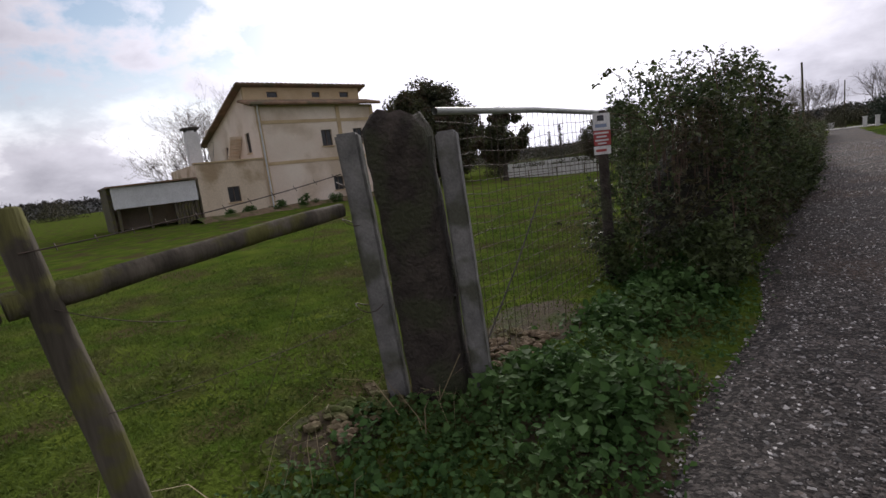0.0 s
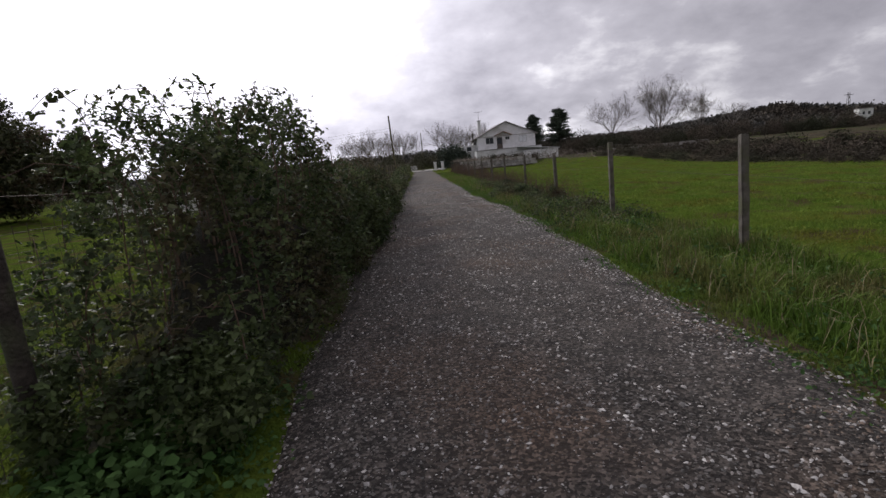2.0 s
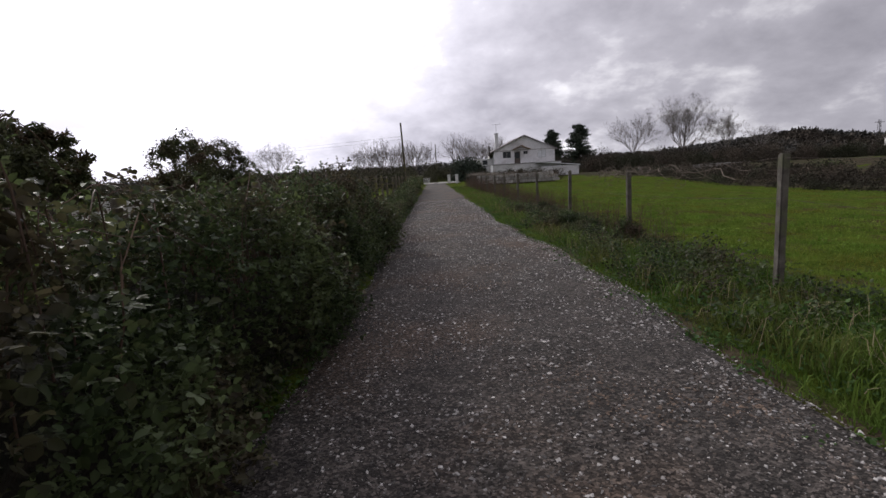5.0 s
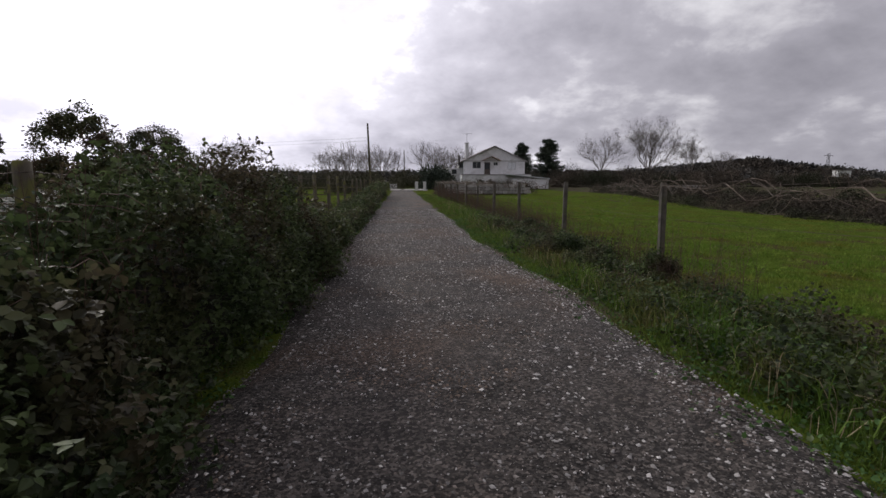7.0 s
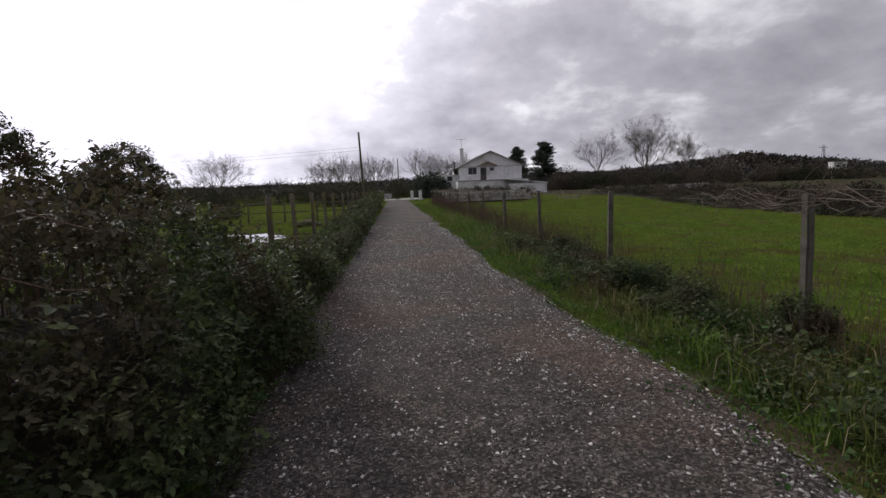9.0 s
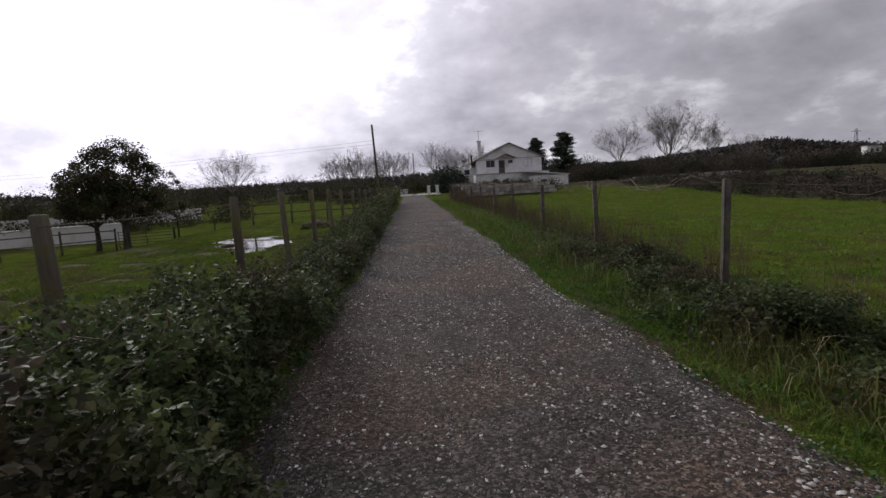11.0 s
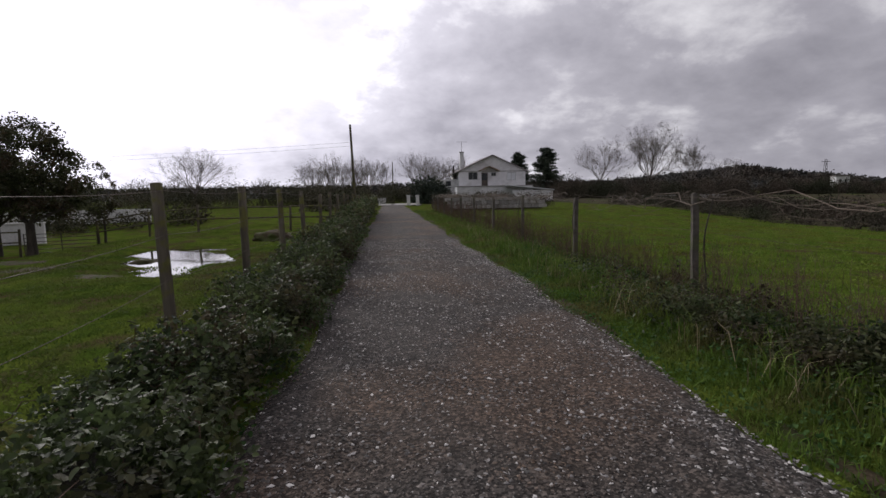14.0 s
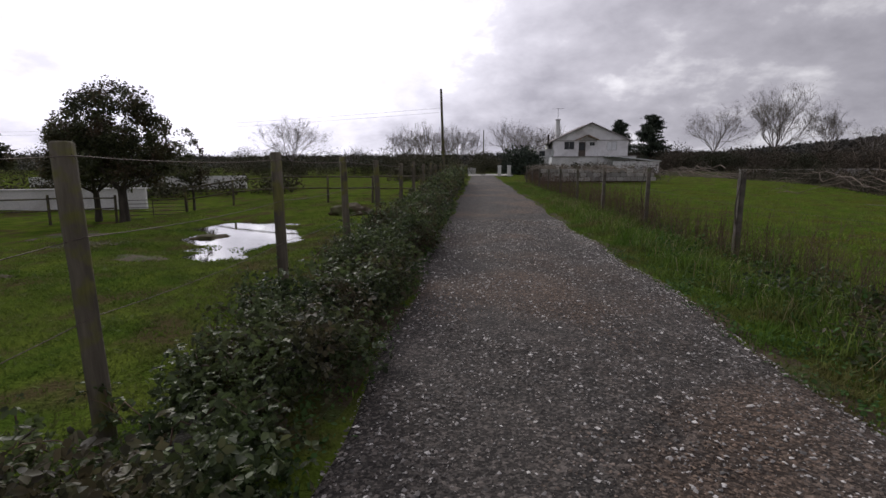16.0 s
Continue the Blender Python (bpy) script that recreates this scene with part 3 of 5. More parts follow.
# thin grass on the west edge of the lane
x, y = scatter(10000, -1.9, -0.95, 0, 60, 1.3, tuft=0.06)
x, y = keep(x, y, x < road_left(y) + 0.1 * rng.random(len(x)))
blades("lane_edge_grass", x, y, 0.02 + 0.07 * rng.random(len(x)), M_VERGE, "thin grass at the foot of the brambles", 0.006, 0.9)
x, y = scatter(3500, 2.5, 4.4, 0, 40, 1.2)
x2, y2 = scatter(90, -2.6, -1.9, -1.5, 3, 1.0)
x, y = np.r_[x, x2], np.r_[y, y2]
blades("dry_stalks", x, y, 0.15 + 0.35 * rng.random(len(x)), M_STRAW, "dry straw-coloured stalks among the grass", 0.003, 1.2)


# ---- bramble hedge on the west side ----
HEDGE_Y = np.array([3.9, 4.4, 4.9, 5.4, 7.0, 7.5, 8.0, 8.7, 10.0, 11.0, 12.2, 13.3, 14.4, 15.0, 15.8, 16.5, 17.5, 18.5, 19.5, 20.5, 22.0, 25.0, 32.0, 60.0])
HEDGE_H = np.array([0.4, 0.75, 1.5, 1.98, 2.12, 2.0, 1.65, 1.45, 1.4, 1.15, 1.2, 1.32, 1.52, 1.6, 1.28, 1.0, 0.84, 0.78, 0.62, 0.42, 0.30, 0.34, 0.6, 1.5])


def hedge_h(y):
    return np.interp(y, HEDGE_Y, HEDGE_H)


def hedge_front(y):
    return np.interp(y, [3.9, 5, 8, 14, 19, 21, 60], [-1.3, -1.15, -1.0, -0.9, -0.95, -1.1, -1.15]) + 0.10 * np.sin(y * 1.3) + 0.07 * np.sin(y * 3.1)


def hedge_back(y):
    return np.interp(y, [3.9, 5, 8, 18, 20, 22, 32, 60], [-2.3, -2.6, -2.9, -2.8, -2.25, -1.98, -2.1, -2.6])


# added solid filler behind the leaves; its dark colour stands for the hedge's inner shade
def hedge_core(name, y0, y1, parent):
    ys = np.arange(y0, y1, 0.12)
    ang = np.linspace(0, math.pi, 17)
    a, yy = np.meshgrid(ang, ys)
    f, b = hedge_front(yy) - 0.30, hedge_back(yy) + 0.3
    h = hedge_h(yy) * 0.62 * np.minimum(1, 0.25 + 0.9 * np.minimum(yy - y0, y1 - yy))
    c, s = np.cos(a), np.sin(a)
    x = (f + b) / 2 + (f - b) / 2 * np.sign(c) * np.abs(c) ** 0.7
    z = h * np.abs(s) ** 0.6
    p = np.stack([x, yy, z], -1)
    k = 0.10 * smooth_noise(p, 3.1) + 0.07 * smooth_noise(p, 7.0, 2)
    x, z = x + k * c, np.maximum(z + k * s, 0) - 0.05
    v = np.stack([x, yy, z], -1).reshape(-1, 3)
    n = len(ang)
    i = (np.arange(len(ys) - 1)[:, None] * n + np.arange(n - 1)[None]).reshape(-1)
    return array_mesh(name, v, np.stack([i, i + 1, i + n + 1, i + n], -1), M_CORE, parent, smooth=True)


def hedge_points(n, y0, y1):
    y = y0 + (y1 - y0) * rng.random(n)
    a = math.pi * rng.random(n) ** np.where(y > 18.5, 0.95, 1.35)
    f, b, h = hedge_front(y), hedge_back(y), hedge_h(y)
    c, s = np.cos(a), np.sin(a)
    x = (f + b) / 2 + (f - b) / 2 * np.sign(c) * np.abs(c) ** 0.7
    z = h * np.abs(s) ** 0.6
    p = np.stack([x, y, z], -1)
    k = 0.24 * smooth_noise(p, 1.9) + 0.13 * smooth_noise(p, 4.7, 2) + 0.10 * rng.normal(size=n) - 0.08
    p[:, 0] += k * c
    p[:, 2] += k * np.maximum(s, 0.2)
    p[:, 1] += 0.05 * rng.normal(size=n)
    thin = (p[:, 2] > 0.70 * h) & (h > 1.3) & (smooth_noise(p, 5.5, 4) + 0.5 * rng.normal(size=n) > -0.02)
    # the first stretch hangs over the wire mesh and stays open below
    bare = (p[:, 1] < 6.1) & (p[:, 2] > 0.55) & (p[:, 2] < 1.2) & (rng.random(n) < 0.6 * step(6.1, 5.4, p[:, 1]))
    return p[(p[:, 2] > 0.02) & ~thin & ~bare]


def hedge_canes(parent, n, y0, y1, out):
    t = Tubes(4)
    tips = []
    for _ in range(n):
        y = y0 + (y1 - y0) * rng.random()
        h = float(hedge_h(y))
        x0 = -1.75 + 0.3 * rng.normal()
        a = rng.random() * 6.28
        k = np.linspace(0, 1, 9)
        r = out * (0.4 + rng.random())
        top = h * (0.78 + 0.26 * rng.random() ** 2)
        px = x0 + np.cos(a) * r * k ** 2
        py = y + np.sin(a) * r * k ** 2
        pz = top * (0.55 + 0.55 * np.sin(k * 2.1)) + 0.03 * rng.normal(size=9)
        px, pz = np.minimum(px, -1.0 - 0.15 * rng.random()), np.minimum(pz, 1.07 * h + 0.09)
        pts = np.stack([px, py, np.maximum(pz, 0.05)], -1)
        t.add(pts, np.linspace(0.006, 0.002, 9))
        for j in range(2, 9):
            tips.append(pts[j] + 0.03 * rng.normal(size=(5, 3)))
    tagged(t.mesh("cane", M_CANE, parent), kind="stuff")
    return np.concatenate(tips)


def bramble(y0, y1, n, canes, size, label, out=0.6):
    ob = empty("bramble_hedge", label, "hedge", (0, 0, 0), group="roadside brambles")
    # the dark filler that paints shade into the gaps between leaves
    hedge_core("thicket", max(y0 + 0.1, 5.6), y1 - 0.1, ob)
    tips = hedge_canes(ob, canes, y0 + 0.3, y1 - 0.2, out)
    p = np.concatenate([hedge_points(int(n * 0.44), y0, y1), tips[::2]])
    s = size * (0.55 + 0.9 * rng.random(len(p)) ** 1.4)
    tagged(array_mesh("foliage", *bramble_leaf_arrays(p, s), M_BRAMBLE, ob), kind="stuff")
    return ob


bramble(4.0, 12.6, 92000, 240, 0.043, "tall dark green bramble hedge grown through the wire fence", 0.6)
bramble(12.4, 19.6, 70000, 220, 0.041, "dense dark bramble hedge with arching canes", 0.6)
bramble(19.4, 33.0, 70000, 130, 0.042, "low creeping brambles at the foot of the fence posts", 0.4)
bramble(32.8, 60.0, 16000, 60, 0.07, "long low bramble row along the far part of the lane", 0.5)


def weeds(n, x0, x1, y0, y1, hmax, size, label, clump=16, spread=0.09, mat=M_WEED):
    k = max(6, n // clump)
    cx, cy, ch = x0 + (x1 - x0) * rng.random(k), y0 + (y1 - y0) * rng.random(k), 0.4 + 0.6 * rng.random(k)
    i = rng.integers(0, k, n)
    r = rng.normal(size=(n, 2)) * spread
    x, y = cx[i] + r[:, 0], cy[i] + r[:, 1]
    h = hmax * ch[i] * rng.random(n) ** 0.7 * np.exp(-(r ** 2).sum(1) / (2.2 * spread ** 2))
    p = np.stack([x, y, ground_z(x, y) + 0.02 + h], -1)
    return tagged(leaf_mesh("weeds", p, size * (0.5 + rng.random(n)), mat, slim=0.75, droop=0.1, up=1.2), label, "weeds", kind="stuff")


weeds(9000, -1.5, -0.98, 8.0, 40.0, 0.09, 0.032, "small leafy weeds at the foot of the brambles")
weeds(9000, 2.0, 3.0, 1.0, 30.0, 0.10, 0.03, "small leafy weeds in the grass at the lane edge")
weeds(16000, 2.7, 4.3, 3.0, 32.0, 0.32, 0.034, "dark leafy weeds tangled along the vineyard posts")
weeds(6500, -2.0, -1.25, 1.3, 4.8, 0.33, 0.05, "broad-leaved green weeds round the gate pillar", 150, 0.13)
weeds(4500, -1.9, -1.0, 0.8, 4.8, 0.08, 0.028, "small creeping weeds at the lane edge by the gate")
weeds(5200, -2.4, -1.02, -0.8, 1.5, 0.12, 0.035, "low green weeds at the fence foot")
weeds(30000, 2.75, 4.3, 10.5, 27.0, 0.55, 0.042, "dark bramble runners tangled through the verge grass", 260, 0.24, M_BRAMBLE)
weeds(16000, 4.3, 15.0, 1.0, 34.0, 0.13, 0.045, "broad clover clumps in the field grass", 36, 0.14, M_GRASS_LUSH)
weeds(9000, -9.0, -2.3, -1.0, 30.0, 0.09, 0.035, "low clover clumps in the paddock", 36, 0.12, M_GRASS)
weeds(5000, 2.7, 4.4, 2, 36, 0.16, 0.045, "broad-leaved weeds in the east verge")
weeds(2500, 3.3, 4.4, 9, 34, 0.45, 0.05, "scrubby weeds tangled along the vine posts")


def earth_patch(cx, cy, rx, ry, label):
    """Worn bare soil that swells just out of the grass, with uneven edges."""
    def z(x, y):
        r = np.sqrt(((x - cx) / rx) ** 2 + ((y - cy) / ry) ** 2) + 0.28 * smooth_noise(np.stack([x, y], -1), 2.6, 3)
        return ground_z(x, y) + 0.014 - 0.06 * r ** 2 + 0.008 * smooth_noise(np.stack([x, y], -1), 9.0)
    ob = grid_mesh("bare_earth", np.linspace(cx - rx * 1.5, cx + rx * 1.5, 40), np.linspace(cy - ry * 1.5, cy + ry * 1.5, 60), z, M_MUD)
    return tagged(ob, label, "soil", kind="structure")


earth_patch(-2.35, 2.7, 0.7, 1.7, "worn bare earth under the field gate")
earth_patch(-2.6, 0.95, 0.5, 0.7, "worn bare earth beside the pillar foot")
earth_patch(-5.7, 28.6, 0.9, 0.9, "trampled mud beside the puddle")
for px, py, ax, ay in ((-7.4, 29.6, 1.3, 0.8), (-8.9, 30.9, 1.3, 0.9), (-6.9, 27.0, 0.9, 0.5), (-8.6, 27.6, 1.0, 0.5), (-5.9, 24.6, 0.5, 0.4), (-7.6, 24.2, 0.7, 0.4), (-4.6, 22.6, 0.35, 0.5)):
    earth_patch(px, py, ax, ay, "trampled bare soil among the paddock grass")
for yy, ry in ((1.0, 3.2), (8.0, 4.5), (17.0, 5.0), (27.0, 6.0), (38.0, 6.0)):
    earth_patch(-1.28, yy, 0.8, ry, "brown leaf litter along the foot of the brambles")
for yy in range(0, 60, 5):
    earth_patch(float(road_right(yy)) + 0.12, yy, 0.22, 3.0, "bare brown soil at the lane edge")


def rubble(n, x0, x1, y0, y1, label):
    bm = bmesh.new()
    for _ in range(n):
        r = bmesh.ops.create_icosphere(bm, subdivisions=1, radius=random.uniform(0.012, 0.04))["verts"]
        c = Vector((random.uniform(x0, x1), random.uniform(y0, y1), 0))
        c.z = float(ground_z(c.x, c.y)) + 0.03
        for v in r:
            v.co = Vector((v.co.x * 1.2, v.co.y, v.co.z * 0.6)) * random.uniform(0.8, 1.2) + c
    return tagged(part("rubble", bm, M_EARTH), label, "rubble", kind="stuff")


rubble(110, -2.45, -2.0, 1.9, 2.6, "pale broken rubble at the gate foot")
rubble(90, -2.7, -2.35, 0.9, 1.4, "pale broken rubble at the pillar foot")


# ---- fences and gate ----
def log_mesh(bm, p0, p1, r0, r1, sides=12, rings=7, wob=0.05):
    p0, p1 = Vector(p0), Vector(p1)
    d = (p1 - p0).normalized()
    a = d.orthogonal().normalized()
    b = d.cross(a)
    prev = None
    for k in range(rings):
        t = k / (rings - 1)
        c = p0.lerp(p1, t) + (a * random.uniform(-1, 1) + b * random.uniform(-1, 1)) * r0 * wob * (0 < k < rings - 1)
        r = r0 + (r1 - r0) * t
        ring = [bm.verts.new(c + (a * math.cos(j * 2 * math.pi / sides) + b * math.sin(j * 2 * math.pi / sides)) * r * random.uniform(1 - wob, 1 + wob)) for j in range(sides)]
        if prev:
            for j in range(sides):
                bm.faces.new((prev[j], prev[(j + 1) % sides], ring[(j + 1) % sides], ring[j]))
        else:
            bm.faces.new(ring[::-1])
        prev = ring
    top = [bm.verts.new(v.co.lerp(p1, 0.25) + d * r1 * 0.18) for v in prev]
    for j in range(sides):
        bm.faces.new((prev[j], prev[(j + 1) % sides], top[(j + 1) % sides], top[j]))
    bm.faces.new(top)


def log_part(name, p0, p1, r0, r1, mat, parent, label="", **kw):
    bm = bmesh.new()
    log_mesh(bm, p0, p1, r0, r1, **kw)
    return part(name, bm, mat, parent, label, smooth=True)


def wire_part(name, pts, r, parent, mat=M_WIRE, sag=0.02, barbs=False):
    t, whole, strand = Tubes(4), Tubes(4), []
    for p, q in zip(pts[:-1], pts[1:]):
        p, q = np.array(p, float), np.array(q, float)
        k = np.linspace(0, 1, 9)[:, None]
        line = p * (1 - k) + q * k
        line[:, 2] -= sag * 4 * (k * (1 - k))[:, 0]
        strand.append(line[:-1])
        if barbs:
            for j in np.arange(0.1, np.linalg.norm(q - p), 0.12):
                c = p + (q - p) * j / np.linalg.norm(q - p)
                c[2] -= sag * 4 * (j / np.linalg.norm(q - p)) * (1 - j / np.linalg.norm(q - p))
                t.add([c + (0.012, 0, -0.012), c + (-0.012, 0, 0.012)], r * 0.8)
    strand.append(np.array([pts[-1]], float))
    whole.add(np.concatenate(strand), r)
    ob = whole.mesh(name, mat, parent)
    if barbs:
        tagged(t.mesh("barb", mat, ob), kind="stuff")
    return ob


# west fence: round wooden posts with barbed wire
west = empty("wire_fence", "weathered round wooden posts with barbed wire", "fence", group="lane fences")
west_pts = []
for i, (yy, hh) in enumerate([(7.4, 1.5), (10.0, 1.45), (12.75, 1.52), (15.3, 1.5), (17.8, 1.5), (20.6, 1.53), (23.35, 1.57), (25.75, 1.58), (28.2, 1.58), (30.6, 1.55), (33.2, 1.5), (35.8, 1.55), (38.5, 1.5), (41.2, 1.55), (44.0, 1.5), (47.0, 1.55), (50.0, 1.5), (53.0, 1.5)]):
    lx, ly = random.uniform(-0.05, 0.05), random.uniform(-0.05, 0.05)
    xx = -2.0 if i == 5 else -2.12
    log_part("post", (xx, yy, -0.3), (xx + lx, yy + ly, hh), random.uniform(0.05, 0.058), 0.05, M_POST, west)
    west_pts.append((xx + 0.05 + lx * 0.8, yy + ly * 0.8, hh))
for dz in (-0.06, -0.45, -0.85):
    wire_part("wire", [(p[0], p[1], p[2] + dz) for p in west_pts], 0.0025, west, sag=0.03, barbs=dz == -0.06)

# gateway: crumbling pillar between two concrete slabs
pillar = empty("gate_pillar", "crumbling dark pillar flanked by two concrete posts", "pillar", (0, 0, 0))


def old_pillar():
    bm = bmesh.new()
    sides, rings = 28, 40
    prev = None
    for k in range(rings):
        t = k / (rings - 1)
        z = -0.2 + 1.83 * t
        ring = []
        for j in range(sides):
            a = j * 2 * math.pi / sides
            e = (abs(math.cos(a)) ** 4 + abs(math.sin(a)) ** 4) ** -0.25
            n = noise.noise(Vector((math.cos(a) * 2.1, math.sin(a) * 2.1, z * 3.5)))
            m = noise.noise(Vector((math.cos(a) * 7, math.sin(a) * 7, z * 12)))
            r = (0.166 + 0.008 * (1 - t)) * e * (1 + 0.07 * n + 0.05 * m)
            if t > 0.95:
                r *= 1 - 5.5 * (t - 0.95)
            lean = 1.45 - z
            zz = z + (0.035 * m + 0.03 * n if t > 0.9 else 0)
            ring.append(bm.verts.new((-2.27 - 0.03 * lean + r * math.cos(a + 0.5), 1.50 + 0.10 * lean + r * math.sin(a + 0.5), zz)))
        if prev:
            for j in range(sides):
                bm.faces.new((prev[j], prev[(j + 1) % sides], ring[(j + 1) % sides], ring[j]))
        prev = ring
    bm.faces.new(prev)
    return bm


part("column", old_pillar(), M_OLD, pillar, "rough dark crumbling column", smooth=True)


def slab(cx, cy, turn, lean, top, w, d):
    bm = boxed(-w / 2, w / 2, -d / 2, d / 2, -0.25, top, bevel=0.012)
    bmesh.ops.subdivide_edges(bm, edges=[e for e in bm.edges if abs(e.verts[0].co.z - e.verts[1].co.z) > 0.5], cuts=14)
    for v in bm.verts:
        v.co += Vector(noise.noise_vector(v.co * 9)) * 0.004
    bm.transform(pose(cx, cy, 0, lean[0], lean[1], turn))
    for v in bm.verts:
        v.co += Vector((-0.03, 0.10, 0)) * (1.4 - v.co.z)
    return bm


part("concrete_post", slab(-2.02, 1.58, 30, (-1, 0), 1.51, 0.11, 0.12), M_CONC, pillar, "pale squared concrete post")
part("concrete_post", slab(-2.45, 1.31, 40, (0, 0), 1.56, 0.12, 0.13), M_CONC, pillar, "grey squared concrete post with wire loops")
for zz in (0.62, 1.10, 1.30):
    t = Tubes(4)
    a = np.linspace(0, 2 * math.pi, 14)
    cx, cy = (-2.50, 1.33) if zz > 0.5 else (-2.01, 1.65)
    t.add(np.stack([cx + 0.085 * np.cos(a), cy + 0.085 * np.sin(a), zz + 0.02 * np.sin(2 * a)], -1), 0.003)
    t.mesh("wire_loop", M_WIRE, pillar)

# the paddock corner: leaning wooden post with a log rail and barbed wire
rail_fence = empty("rail_fence", "leaning wooden post and log rail with barbed wire", "fence", group="lane fences")
log_part("post", (-2.42, 0.10, -0.3), (-2.58, -0.10, 1.36), 0.060, 0.048, M_POST, rail_fence, wob=0.08)
log_part("rail", (-2.58, -0.16, 1.05), (-2.52, 1.24, 1.17), 0.046, 0.038, M_POST, rail_fence, "lichened log rail", wob=0.12)
wire_part("wire", [(-2.52, -0.1, 1.22), (-2.48, 1.24, 1.36)], 0.0025, rail_fence, barbs=True)
wire_part("wire", [(-2.46, 0.0, 0.62), (-2.48, 1.24, 0.58)], 0.0018, rail_fence)
wire_part("wire", [(-2.50, 1.05, 1.12), (-2.50, 0.6, 0.35)], 0.0015, rail_fence)
wire_part("wire", [(-2.50, -0.05, 1.02), (-2.50, 0.35, 0.85)], 0.0018, rail_fence)
log_part("post", (-2.9, -3.0, -0.3), (-2.92, -3.0, 1.3), 0.06, 0.05, M_POST, rail_fence)
log_part("rail", (-2.90, -2.95, 0.98), (-2.59, -0.18, 1.04), 0.045, 0.045, M_POST, rail_fence, wob=0.1)

gate = empty("field_gate", "tube and wire mesh gate across the field entrance", "gate", (0, 0, 0))
GY0, GY1, GX, GZ = 1.72, 4.12, -2.19, 1.66
t = Tubes(10)
t.add([(GX, GY0, GZ - 0.02), (GX, (GY0 + GY1) / 2, GZ + 0.005), (GX, GY1, GZ)], 0.021)
t.mesh("top_rail", M_GALV, gate)
t = Tubes(4)
for i, yy in enumerate(np.arange(GY0 + 0.03, GY1, 0.085)):
    w = 0.008 * rng.normal(size=6)
    zz = np.linspace(0.12, GZ, 6)
    t.add(np.stack([np.full(6, GX), yy + w, zz], -1), 0.0021)
for i, zz in enumerate(np.arange(0.14, GZ - 0.03, 0.085)):
    k = np.linspace(GY0, GY1, 12)
    t.add(np.stack([np.full(12, GX - 0.003), k, zz + 0.008 * rng.normal(size=12) - 0.03 * np.sin((k - GY0) * 1.4)], -1), 0.0021)
t.mesh("wire_mesh", M_WIRE, gate)
t = Tubes(5)
t.add([(GX, GY0 + 0.25, 0.2), (GX - 0.01, GY0 + 0.75, 0.62), (GX - 0.01, GY0 + 1.15, 1.02)], 0.006)
t.mesh("brace", M_IRON, gate)
gate_post = empty("gate_post", "dark weathered wooden gate post", "post", (0, 0, 0))
log_part("post", (-2.18, 4.20, -0.3), (-2.18, 4.17, 1.67), 0.052, 0.046, M_OLD, gate_post, wob=0.12)
# wire mesh that goes on past the gate post
mesh_fence = empty("mesh_fence", "rusty square wire mesh overgrown by brambles", "fence", group="lane fences")
t = Tubes(4)
for yy in np.arange(4.3, 7.4, 0.1):
    t.add([(-2.15, yy, 0.05), (-2.15, yy + 0.01, 1.35)], 0.0015)
for zz in np.arange(0.1, 1.4, 0.1):
    k = np.linspace(4.22, 7.4, 14)
    t.add(np.stack([np.full(14, -2.152), k, zz + 0.008 * rng.normal(size=14)], -1), 0.0015)
t.mesh("wire_mesh", M_WIRE, mesh_fence)
wire_part("wire", [(-2.13, 4.2, 1.5), (-2.12, 7.4, 1.46)], 0.0025, mesh_fence, barbs=True)

# notice plates on the gate post
sign = empty("notice_board", "small white and red notice plates wired to the gate post", "sign", (-2.11, 3.98, 0.09), rz=65)


def plate(name, x0, x1, z0, z1, mat, label, tilt):
    bm = boxed(x0, x1, -0.004, 0.004, z0, z1, bevel=0.001)
    bm.transform(pose(0, 0, 0, 0, tilt, 0))
    return part(name, bm, mat, sign, label)


p1 = plate("plate", -0.10, 0.10, 1.40, 1.55, M_SIGN_W, "white plate with a small dark picture", 0.5)
part("picture", boxed(-0.04, 0.035, -0.0075, -0.0045, 1.482, 1.53), M_INK, p1)
part("bar", boxed(-0.07, 0.065, -0.0075, -0.0045, 1.425, 1.455), plain("sign_blue", (0.25, 0.30, 0.42)), p1)
p2 = plate("plate", -0.10, 0.10, 1.265, 1.396, M_SIGN_R, "red plate with white lettering bars", 0.5)
for z0, w in ((1.368, 0.085), (1.336, 0.06), (1.304, 0.08), (1.276, 0.05)):
    part("bar", boxed(-w, w, -0.0075, -0.0045, z0, z0 + 0.014), M_SIGN_W, p2)
p3 = plate("plate", -0.105, 0.095, 1.185, 1.26, M_SIGN_W, "white plate with a red bar", 0.5)
part("bar", boxed(-0.075, 0.05, -0.0075, -0.0045, 1.21, 1.232), M_SIGN_R, p3)

